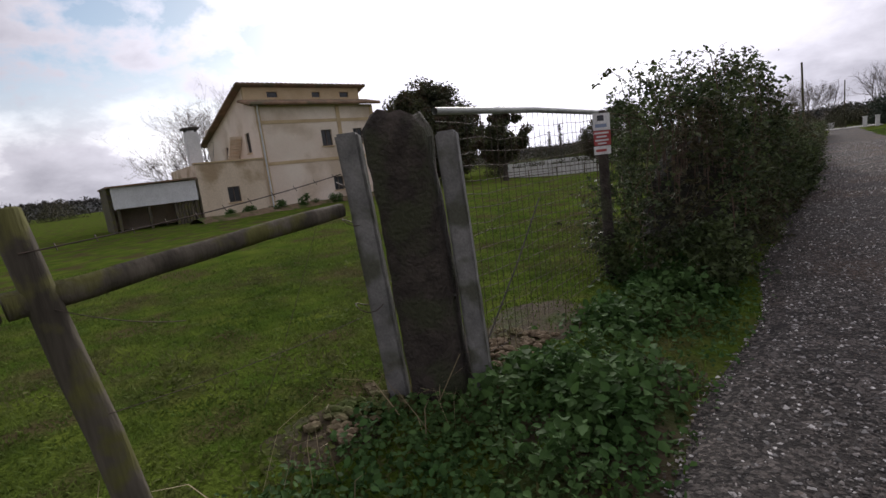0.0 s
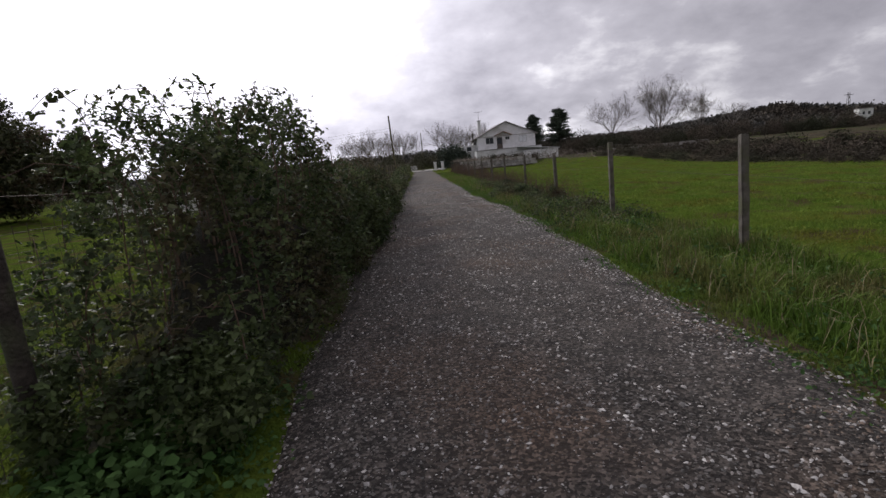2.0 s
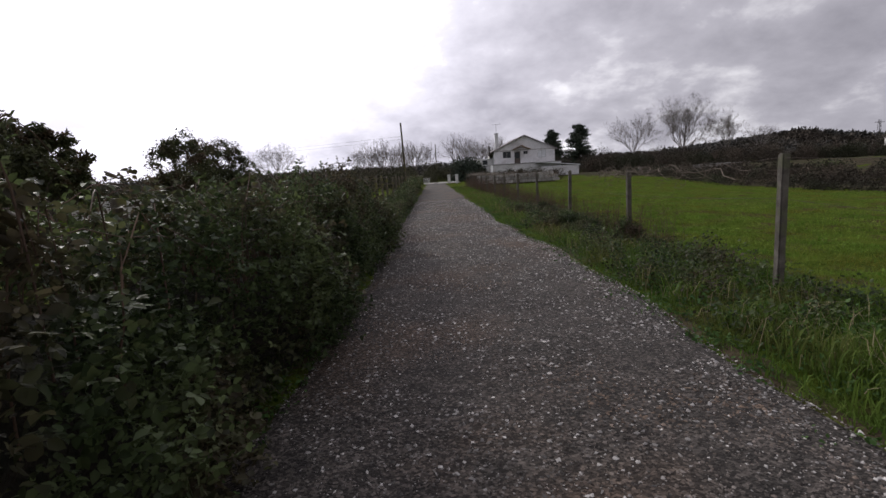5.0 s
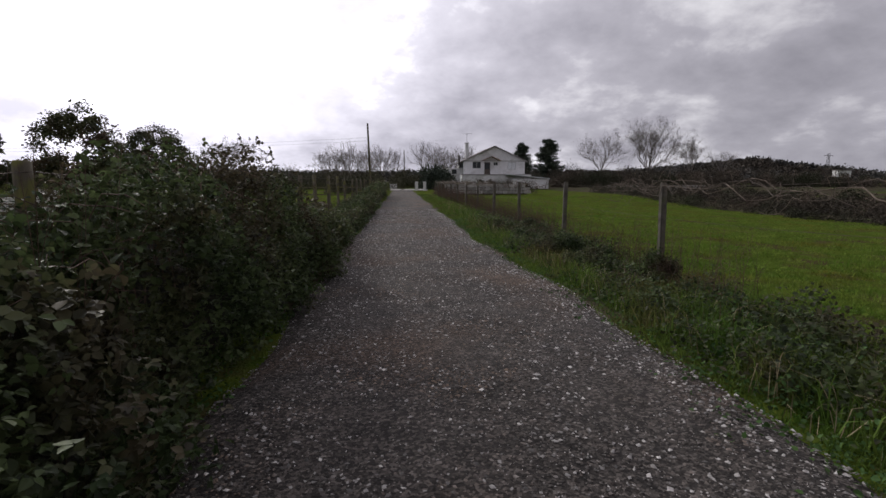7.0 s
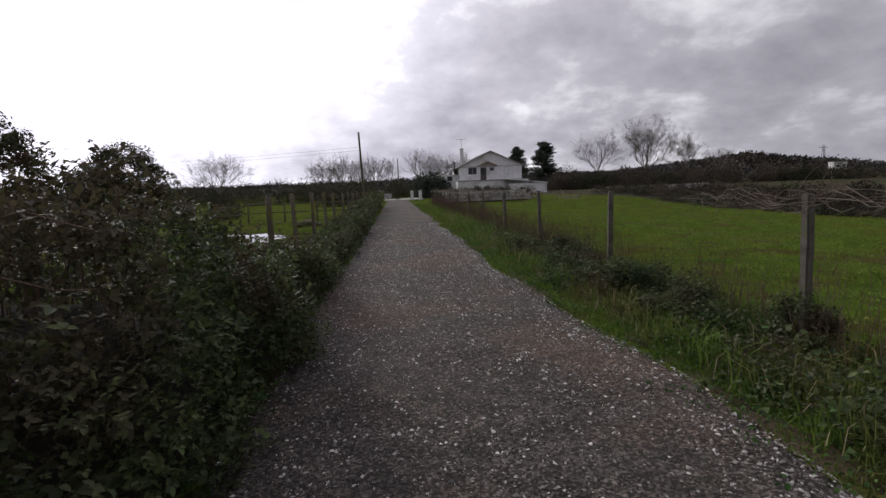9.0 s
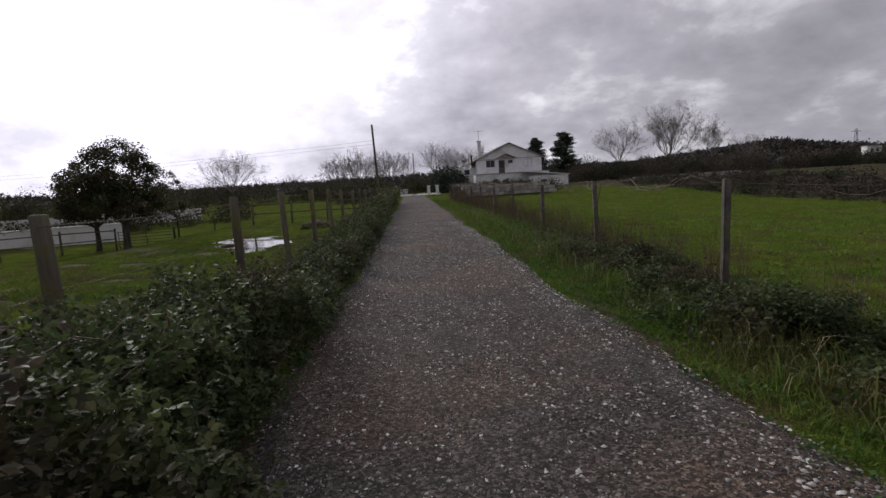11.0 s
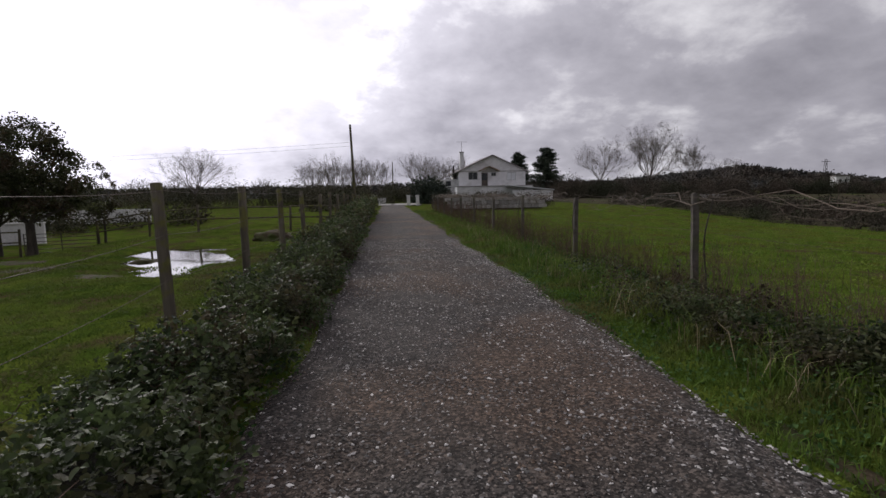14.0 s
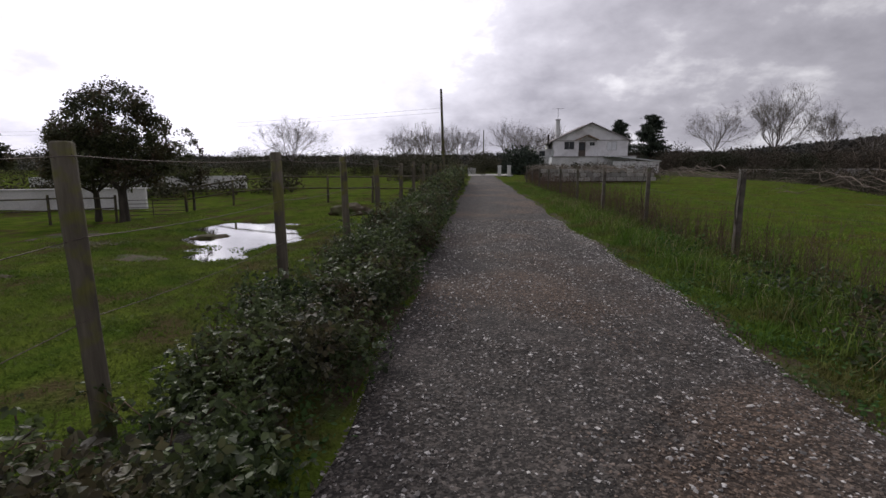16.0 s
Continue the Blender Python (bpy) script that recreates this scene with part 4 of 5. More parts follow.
# east fence: squared posts with wires and trained vines
east = empty("vineyard_fence", "squared grey posts with wires along the field edge", "fence", group="lane fences")
EX = 4.03
east_pts = []
for yy, hh in ((-1.1, 1.4), (3.3, 1.42), (7.65, 1.42), (11.97, 1.5), (16.3, 1.37), (20.65, 1.38), (25.0, 1.38), (29.35, 1.3), (33.7, 1.35), (38.0, 1.35), (42.3, 1.35), (46.6, 1.35), (51.0, 1.35), (55.3, 1.35), (59.6, 1.35), (64.0, 1.35)):
    w = random.uniform(0.042, 0.05)
    bm = boxed(-w, w, -w, w, -0.4, hh, bevel=0.012)
    bmesh.ops.subdivide_edges(bm, edges=[e for e in bm.edges if abs(e.verts[0].co.z - e.verts[1].co.z) > 0.5], cuts=10)
    for v in bm.verts:
        v.co += Vector(noise.noise_vector(v.co * 7 + Vector((0, yy, 0)))) * 0.006
    bm.transform(pose(EX, yy, 0, random.uniform(-1.2, 1.2), random.uniform(-1.2, 1.2), random.uniform(-8, 8)))
    part("post", bm, M_CPOST, east)
    east_pts.append((EX - w, yy, hh))
for dz in (-0.05, -0.5):
    wire_part("wire", [(p[0], p[1], p[2] + dz) for p in east_pts], 0.0018, east, sag=0.03)


def vine(y0, y1, canes, label):
    ob = empty("vine", label, "vine", (0, 0, 0), group="vines on the fence")
    t = Tubes(5)
    k = np.linspace(0, 1, 14)
    # a gnarled stem up to the wire
    if y0 > 24:
        ys = y0 + 0.3
        t.add(np.stack([EX - 0.05 + 0.04 * np.sin(k * 7), ys + 0.05 * np.sin(k * 5), -0.1 + 1.42 * k], -1), np.linspace(0.013, 0.008, 14))
        t.mesh("stem", M_BARK, ob)
        t = Tubes(5)
    for _ in range(canes):
        a = y0 + (y1 - y0) * 0.5 * rng.random()
        l = (y1 - y0) * (0.4 + 0.6 * rng.random())
        ph = rng.random(4) * 6.28
        px = EX - 0.04 + 0.10 * np.sin(k * 6 + ph[0]) + 0.06 * np.sin(k * 17 + ph[1]) + 0.015 * rng.normal(size=14)
        pz = 1.30 + 0.07 * np.sin(k * 6 + ph[2]) + 0.05 * np.sin(k * 17 + ph[3]) + 0.02 * rng.normal(size=14) - 0.2 * k ** 3 * (rng.random() < 0.4)
        t.add(np.stack([px, a + l * k, pz], -1), np.linspace(0.0058, 0.0022, 14) * (0.7 + 0.6 * rng.random()))
        for _ in range(8):
            j = rng.integers(1, 13)
            d = rng.normal(size=3) * (0.1, 0.16, 0.16)
            s = np.array([px[j], a + l * k[j], pz[j]])
            q = np.linspace(0, 1, 5)[:, None]
            t.add(s + d * q + np.array([0, 0, 0.08]) * q * (1 - q) * 4, np.linspace(0.0026, 0.001, 5))
    tagged(t.mesh("cane", M_VINE, ob), kind="stuff")
    return ob


vine(12.2, 15.6, 5, "thin bare vine canes trained along the wire")
vine(15.0, 18.8, 8, "pruned bare vine canes arching over the post")
vine(19.4, 24.6, 4, "pruned bare vine trained along the top wire")
vine(24.4, 29.6, 5, "tangled bare vine on the top wire between posts")
vine(29.0, 34.2, 9, "dense tangle of bare vine canes on the wire")
vine(33.6, 43.0, 24, "bare vine row along the far fence")
vine(42.5, 60.0, 30, "bare vine row along the far fence")


def scrub_twigs(n, x0, x1, y0, y1, hmax, label):
    t = Tubes(3)
    for _ in range(n):
        x, y, h = x0 + (x1 - x0) * rng.random(), y0 + (y1 - y0) * rng.random(), hmax * (0.4 + 0.6 * rng.random())
        a = rng.random() * 6.28
        k = np.linspace(0, 1, 5)
        l = 0.35 * rng.random() * h
        pts = np.stack([x + np.cos(a) * l * k ** 1.5 + 0.01 * rng.normal(size=5), y + np.sin(a) * l * k ** 1.5, -0.15 + h * k], -1)
        t.add(pts, np.linspace(0.004, 0.0012, 5))
        for j in (2, 3):
            d = rng.normal(size=3) * 0.12 + (0, 0, 0.1)
            t.add([pts[j], pts[j] + d], [0.002, 0.001])
    return tagged(t.mesh("dry_scrub", M_CANE), label, "shrub", kind="stuff")


scrub_twigs(190, -2.3, -1.2, 10.2, 12.6, 1.75, "dry brown bramble stalks in a gap of the hedge")
scrub_twigs(240, 3.7, 4.4, 14.5, 19.5, 1.0, "dry brown scrub twigs round the vine post")
scrub_twigs(1000, 3.6, 4.6, 20.5, 36, 1.0, "dry brown scrub twigs between the vine posts")
scrub_twigs(1500, 3.5, 5.2, 36, 63, 1.25, "dry brown scrub along the far fence")


def bush(cx, cy, rx, ry, h, n, size, mat, label, core=True, z=0.0):
    ob = empty("bush", label, "bush", (cx, cy, z), group="field bushes")
    k = max(6, n // 160)
    c = rng.normal(size=(k, 3))
    c = unit(c) * rng.random((k, 1)) ** 0.4 * (rx, ry, h * 0.5)
    c[:, 2] = np.abs(c[:, 2]) * 1.6
    i = rng.integers(0, k, n)
    p = c[i] + unit(rng.normal(size=(n, 3))) * rng.random((n, 1)) ** 0.5 * min(rx, h) * 0.42
    p[:, 2] = np.abs(p[:, 2])
    t = Tubes(4)
    for q in c[:24]:
        t.add([(q[0] * 0.3, q[1] * 0.3, -0.1), (q[0] * 0.6, q[1] * 0.6, q[2] * 0.5), q], [0.012 * h, 0.009 * h, 0.004 * h])
    tagged(t.mesh("stem", M_CANE, ob), kind="stuff")
    tagged(leaf_mesh("foliage", p, size * (0.6 + 0.7 * rng.random(n)), mat, ob, far=size > 0.15), kind="stuff")
    return ob


bush(3.6, 18.9, 0.6, 0.9, 0.42, 7000, 0.05, M_BRAMBLE, "low dark bramble clump in the verge")
bush(3.55, 21.9, 0.6, 1.0, 0.4, 7000, 0.05, M_BRAMBLE, "low dark bramble clump under the vines")
bush(3.3, 20.4, 0.5, 0.9, 0.35, 7000, 0.04, M_BRAMBLE, "low bramble sprawl in the verge grass")
bush(3.2, 23.6, 0.45, 0.9, 0.3, 6000, 0.04, M_BRAMBLE, "low bramble sprawl in the verge grass")
bush(3.4, 17.4, 0.45, 0.8, 0.3, 6000, 0.04, M_BRAMBLE, "low bramble sprawl in the verge grass")
bush(4.0, 16.2, 0.3, 0.5, 0.45, 2400, 0.045, M_BRAMBLE, "small dark bramble clump at a post foot")


# ---- trees ----
def branch(t, p, d, length, r, depth, tips, spread=0.6, up=0.12, kids=3, shrink=0.68):
    k = 5
    pts = [p]
    for _ in range(k):
        d = unit(d + rng.normal(size=3) * 0.12 + (0, 0, up * 0.5))
        pts.append(pts[-1] + d * length / k)
    t.add(pts, np.linspace(r, r * 0.6, k + 1))
    if depth == 0:
        tips.append(pts[-1])
        tips.append(pts[-3])
        return
    for c in range(kids):
        j = k if c == 0 else rng.integers(2, k + 1)
        nd = unit(d + rng.normal(size=3) * spread + (0, 0, up))
        branch(t, pts[j], nd, length * shrink * (0.8 + 0.4 * rng.random()), r * 0.58, depth - 1, tips, spread, up, kids, shrink)


def bare_tree(x, y, h, label, z=0.0, depth=5, kids=3, spread=0.62, mat=M_TWIG, trunk=0.25, r=None, limbs=9):
    ob = empty("bare_tree", label, "tree", (x, y, z), group="bare trees")
    r = r or h * 0.016
    t, tips = Tubes(5), []
    base = h * trunk
    t.add([(0, 0, -0.3), (0.02 * h, 0, base * 0.5), (0.02 * h, 0.01 * h, base)], [r * 1.3, r, r * 0.9])
    t.mesh("trunk", M_BARK, ob)
    t = Tubes(3)
    for i in range(limbs):
        a = i * 2.4 + 0.3 * rng.random()
        out = 0.25 + 0.85 * (i / limbs)
        branch(t, np.array((0.02 * h, 0.01 * h, base * 0.97)), unit(np.array((math.cos(a) * out, math.sin(a) * out, 0.9))), h * 0.34 * (0.85 + 0.3 * rng.random()), r * 0.5, depth - 2, tips, spread * 0.75, 0.10, kids, 0.66)
    tagged(t.mesh("branch", mat, ob), kind="stuff")
    tp = np.repeat(np.array(tips), 2, axis=0)
    tp = tp + rng.normal(size=tp.shape) * h * 0.012
    tagged(leaf_mesh("twig", tp, h * 0.085 * (0.5 + rng.random(len(tp))), mat, ob, far=True, slim=0.02), kind="stuff")
    return ob


def leafy_tree(x, y, h, rx, n, size, label, clear=0.28, mat=M_OAK, z=0.0, r=0.14, clumps=60, name="tree", squash=1.0):
    ob = empty(name, label, "tree", (x, y, z), group="broadleaf trees")
    t, tips = Tubes(8), []
    base = h * clear
    t.add([(0, 0, -0.3), (0.03, 0.02, base * 0.5), (0.06, -0.03, base)], [r * 1.5, r, r * 0.95])
    t.mesh("trunk", M_BARK, ob)
    t = Tubes(5)
    for i in range(5):
        a = i * 1.257 + rng.random() * 0.6
        branch(t, np.array((0.06, -0.03, base * 0.95)), unit(np.array((math.cos(a), math.sin(a), 0.85))), min(h * 0.24, rx * 0.5), r * 0.55, 2, tips, 0.6, 0.12, 2, 0.7)
    tagged(t.mesh("limb", M_BARK, ob), kind="stuff")
    c = unit(rng.normal(size=(clumps, 3))) * (0.45 + 0.5 * rng.random((clumps, 1)) ** 0.6)
    hh = (h - base) / 2
    c = c * (rx, rx, hh * squash) + (0, 0, base + hh)
    c[:, :2] *= (1 - 0.45 * np.clip((c[:, 2:3] - base) / (h - base), 0, 1) ** 1.6)
    c = np.concatenate([c, np.array([q for q in tips if np.linalg.norm(q[:2]) < rx][: clumps // 2]).reshape(-1, 3)])
    i = rng.integers(0, len(c), n)
    s = rx * (0.12 + 0.14 * rng.random(len(c)))[i][:, None]
    p = c[i] + unit(rng.normal(size=(n, 3))) * rng.random((n, 1)) ** 0.45 * s * (1, 1, 0.8)
    tagged(leaf_mesh("crown", p, size * (0.6 + 0.8 * rng.random(n)), mat, ob, slim=0.6, far=size > 0.15), kind="stuff")
    return ob


def conifer(x, y, h, rx, label, z=0.0, n=2600):
    ob = empty("conifer", label, "tree", (x, y, z), group="conifers")
    t = Tubes(6)
    t.add([(0, 0, -0.3), (0, 0, h * 0.5), (0.02 * h, 0, h)], [h * 0.02, h * 0.013, 0.02])
    t.mesh("trunk", M_BARK, ob)
    b = Tubes(4)
    pts = []
    for _ in range(160):
        u = 0.10 + 0.86 * rng.random()
        a, l = rng.random() * 6.28, rx * (1.05 - u) ** 0.6 * (0.65 + 0.5 * rng.random())
        k = np.linspace(0, 1, 6)
        line = np.stack([np.cos(a) * l * k, np.sin(a) * l * k, u * h - 0.12 * l * k + 0.18 * l * k ** 2], -1)
        b.add(line, np.linspace(0.04, 0.01, 6))
        m = n // 160
        q = rng.random(m) ** 0.7
        pts.append(np.stack([np.interp(q, k, line[:, j]) for j in range(3)], -1) + rng.normal(size=(m, 3)) * (0.2, 0.2, 0.11) * h / 10)
    tagged(b.mesh("branch", M_BARK, ob), kind="stuff")
    p = np.concatenate(pts)
    tagged(leaf_mesh("needles", p, h * 0.030 * (0.6 + 0.7 * rng.random(len(p))), M_PINE, ob, slim=0.4, far=True), kind="stuff")
    return ob


# paddock trees by the puddle
leafy_tree(-13.5, 38.6, 5.3, 2.2, 21000, 0.10, "dark evergreen oak with an open crown in the paddock", 0.26, r=0.15, clumps=85, z=-0.72)
leafy_tree(-15.6, 39.9, 4.7, 2.0, 16000, 0.10, "dark evergreen oak with two stems in the paddock", 0.26, r=0.11, clumps=70, z=-0.75)
leafy_tree(-12.3, 41.2, 3.7, 0.85, 2200, 0.09, "small thin half-bare tree behind the paddock oak", 0.35, r=0.05, clumps=40, z=-0.6)
# beyond the gate
leafy_tree(-34, 40.5, 9.9, 6.8, 60000, 0.30, "broad dense dark evergreen tree behind the ochre house", 0.02, r=0.4, clumps=170, squash=1.05)
leafy_tree(-31, 49, 6.0, 2.2, 7000, 0.28, "dark evergreen tree at the paddock edge", 0.12, r=0.25, clumps=50)
leafy_tree(-8.4, 23.6, 3.6, 1.3, 12000, 0.075, "olive-green tree with an airy crown in the paddock", 0.25, r=0.12, clumps=60)
leafy_tree(-21.5, 34.5, 5.4, 2.8, 14000, 0.22, "dark low evergreen tree in the paddock", 0.2, r=0.18, clumps=40)
conifer(-46, 37, 10.5, 1.6, "narrow dark conifer rising behind the roof", n=1500)
bare_tree(-41, 20.2, 8.6, "large leafless tree behind the ochre house", depth=6, kids=3, trunk=0.22, limbs=14)
bare_tree(-46, 19.2, 7.0, "leafless spreading tree beside the lean-to", depth=6, kids=3, trunk=0.2)
# along the western skyline
bare_tree(-26, 88, 8.2, "leafless tree standing over the far hedgerow", depth=6, kids=3)
bare_tree(-19, 95, 5.2, "small leafless tree in the far hedgerow", depth=4)
for i in range(9):
    bare_tree(-21 + 2.3 * i + random.uniform(-0.5, 0.5), 150 + random.uniform(-4, 4), 11.5 + random.uniform(-1.5, 1.2), "tall leafless poplar in a distant row", depth=5, kids=3, spread=0.62, trunk=0.25)
for i in range(6):
    bare_tree(7 + 2.6 * i, 150 + random.uniform(-4, 4), 11 + random.uniform(-1.5, 1.2), "tall leafless tree behind the white house", depth=5, kids=3, spread=0.62, trunk=0.22)
conifer(-36.5, 74, 5.2, 0.7, "narrow dark cypress over the hedgerow", n=900)
conifer(-34.6, 74, 6.2, 0.6, "narrow dark cypress over the hedgerow", n=900)
# right of the white house
conifer(32.5, 139, 11.8, 4.0, "dark conifer behind the white house", n=22000)
conifer(39.7, 139.5, 12.9, 5.2, "broad dark conifer behind the white house", n=30000)
bare_tree(58.5, 150, 13.6, "thin leafless tree over the scrub wood", depth=6, kids=3, spread=0.6, trunk=0.3)
bare_tree(73, 150, 17.5, "wide leafless tree standing over the scrub wood", depth=6, kids=3, spread=0.62, trunk=0.26, limbs=14)
bare_tree(87, 152, 13.5, "thin leafless tree over the scrub wood", depth=6, kids=3, spread=0.6, trunk=0.3)
bare_tree(96, 150, 11.0, "thin leafless tree over the scrub wood", depth=5, kids=3, spread=0.6, trunk=0.3)


def thicket(name, path, width, height, n, size, mat, label, z=0.0, sticks=0):
    """A hedgerow or wood edge along a line, of many small sprays in uneven crowns."""
    path = np.array(path, float)
    seg = np.r_[0, np.cumsum(np.linalg.norm(np.diff(path[:, :2], axis=0), axis=1))]
    k = max(8, int(seg[-1] / (height.max() * 0.28 if hasattr(height, "max") else 1)))
    u = np.sort(rng.random(k)) * seg[-1]
    cx, cy = np.interp(u, seg, path[:, 0]), np.interp(u, seg, path[:, 1])
    hh = np.interp(u, seg, height) * (0.6 + 0.5 * rng.random(k))
    cx, cy = cx + width * (rng.random(k) - 0.5), cy + width * (rng.random(k) - 0.5)
    i = rng.integers(0, k, n)
    a, rr = rng.random(n) * 6.28, rng.random(n) ** 0.5
    dome = np.sqrt(np.maximum(1 - rr ** 2, 0.02)) * (0.85 + 0.25 * rng.random(n))
    p = np.stack([cx[i] + np.cos(a) * rr * hh[i] * 0.6, cy[i] + np.sin(a) * rr * hh[i] * 0.6, z + hh[i] * dome * rng.random(n) ** 0.6], -1)
    p[:, 2] -= east_drop(p[:, 0], p[:, 1]) + paddock_dip(p[:, 0], p[:, 1])
    return tagged(leaf_mesh(name, p, size * (0.6 + 0.8 * rng.random(n)), mat, slim=0.42, far=True), label, "thicket", kind="stuff")


A = np.array
thicket("scrub_wood", [(36, 88), (34, 60), (33, 42), (32, 26), (31, 5), (31, -10)], 9, A([1.9, 1.7, 1.6, 1.5, 1.4, 1.4]), 70000, 0.19, M_WOODS, "brown scrub falling away behind the field bank", z=-0.6)
thicket("scrub_wood", [(52, 100), (51, 70), (50, 45), (49, 20), (49, -5)], 18, A([2.8, 2.5, 2.3, 2.1, 2.0]), 50000, 0.3, M_WOODS, "brown winter scrub in the hollow", z=-2.0)
thicket("scrub_bank", [(27, 75), (26.5, 55), (26, 42), (25.5, 32), (25, 24), (24.5, 12), (24.5, -6)], 2.2, A([1.6, 1.3, 1.0, 0.9, 0.9, 0.9, 0.9]), 34000, 0.13, M_WOODS, "dark brown scrub bank at the field edge", z=-0.3)
thicket("scrub_wood", [(24, 128), (45, 125), (75, 122), (100, 116), (120, 104)], 14, A([4.6, 4.8, 4.5, 3.3, 2.4]), 150000, 0.24, M_WOODS, "dark winter wood behind the pasture", z=-0.5)
thicket("scrub_wood", [(26, 146), (60, 142), (95, 138), (135, 122)], 12, A([6.2, 6.6, 5.2, 3.2]), 110000, 0.30, M_WOODS, "dark leafless wood behind the scrub", z=-0.5)
thicket("scrub_wood", [(98, 118), (120, 100), (135, 75), (140, 40), (140, 0), (135, -40)], 18, A([4.2, 3.0, 2.4, 2.2, 2, 2]), 40000, 0.36, M_WOODS, "dark winter scrub falling into the valley", z=-2.2)
thicket("scrub_wood", [(60, 75), (75, 55), (82, 30), (85, 0)], 12, A([2.2, 2.2, 2.0, 2.0]), 12000, 0.35, M_WOODS, "low dark scrub beyond the pasture", z=-2.2)
thicket("hedgerow", [(-75, 40), (-60, 62), (-44, 80), (-28, 88), (-14, 92), (-4, 96)], 8, A([3.8, 3.6, 3.4, 3.8, 3.7, 3.5]), 90000, 0.17, M_HEDGE_FAR, "dark hedgerow along the far side of the paddock")
thicket("hedgerow", [(-150, 20), (-120, 70), (-80, 120), (-40, 140), (10, 142)], 16, A([5.5, 5.5, 6, 6, 6]), 60000, 0.34, M_HEDGE_FAR, "dark tree belt beyond the hedgerow")
thicket("hedgerow", [(-6, 64), (-5, 75), (-4.5, 86)], 3, A([2.0, 2.6, 3.0]), 9000, 0.25, M_HEDGE_FAR, "dark hedge beside the far end of the lane")
thicket("hedgerow", [(6, 69), (7, 76), (8, 84), (16, 90)], 2.5, A([1.2, 1.4, 1.6, 1.8]), 9000, 0.2, M_WOODS, "brown scrub before the white house")
thicket("hedgerow", [(4.6, 66), (10, 66.3), (15.5, 66)], 1.2, A([1.6, 1.75, 1.5]), 9000, 0.14, M_WOODS, "brown tangle of growth over the stone wall")
thicket("hedgerow", [(-7, 105), (-1, 106), (5, 106)], 2, A([3.2, 3.0, 3.4]), 9000, 0.22, M_HEDGE_FAR, "dark hedge closing the end of the lane")
thicket("orchard_scrub", [(-30, 46), (-22, 52), (-12, 58)], 4, A([1.5, 1.6, 1.6]), 6000, 0.25, M_HEDGE_FAR, "low scrub at the paddock edge")
bush(7.0, 101, 3.4, 2.5, 5.2, 6500, 0.42, M_PINE, "big dark evergreen bush beside the white house")
bush(15.0, 96, 3.0, 1.2, 1.6, 2500, 0.3, M_WOODS, "dark pergola growth before the white house")
bush(20.0, 96, 3.0, 1.2, 1.6, 2500, 0.3, M_WOODS, "dark pergola growth before the white house")


# ---- buildings ----
def wall_mesh(length, height, thick, holes):
    """A wall along +x from the origin, its outer face at y = 0, with openings (x0, x1, z0, z1) through it."""
    bm = bmesh.new()
    xs = sorted({0.0, length, *[v for h in holes for v in h[:2]]})
    zs = sorted({0.0, height, *[v for h in holes for v in h[2:]]})
    for x0, x1 in zip(xs[:-1], xs[1:]):
        for z0, z1 in zip(zs[:-1], zs[1:]):
            cx, cz = (x0 + x1) / 2, (z0 + z1) / 2
            if not any(h[0] < cx < h[1] and h[2] < cz < h[3] for h in holes):
                box(bm, x0, x1, 0, thick, z0, z1)
    bmesh.ops.remove_doubles(bm, verts=bm.verts, dist=0.001)
    return bm


def prism(pts, y0, y1):
    """A solid from an outline in x, z between two depths."""
    bm = bmesh.new()
    a, b = [bm.verts.new((x, y0, z)) for x, z in pts], [bm.verts.new((x, y1, z)) for x, z in pts]
    bm.faces.new(a)
    bm.faces.new(b[::-1])
    for i in range(len(pts)):
        j = (i + 1) % len(pts)
        bm.faces.new((a[j], a[i], b[i], b[j]))
    bmesh.ops.recalc_face_normals(bm, faces=bm.faces)
    return bm


def window(parent, m, w, h, frame_mat=M_FRAME, shutter=None):
    """A window set back in an opening of the wall, its lower left corner at the origin of m."""
    f = 0.06
    bm = bmesh.new()
    box(bm, 0, w, 0.10, 0.16, 0, f)
    box(bm, 0, w, 0.10, 0.16, h - f, h)
    box(bm, 0, f, 0.10, 0.16, f, h - f)
    box(bm, w - f, w, 0.10, 0.16, f, h - f)
    box(bm, w / 2 - f / 2, w / 2 + f / 2, 0.10, 0.16, f, h - f)
    bm.transform(m)
    win = part("window", bm, frame_mat, parent)
    bm = boxed(f, w - f, 0.125, 0.14, f, h - f)
    bm.transform(m)
    part("pane", bm, shutter or M_DARK, win)
    bm = boxed(-0.08, w + 0.08, -0.06, 0.1, -0.07, -0.003)
    bm.transform(m)
    part("sill", bm, M_BAND if frame_mat is M_FRAME else M_WHITE, win)
    return win


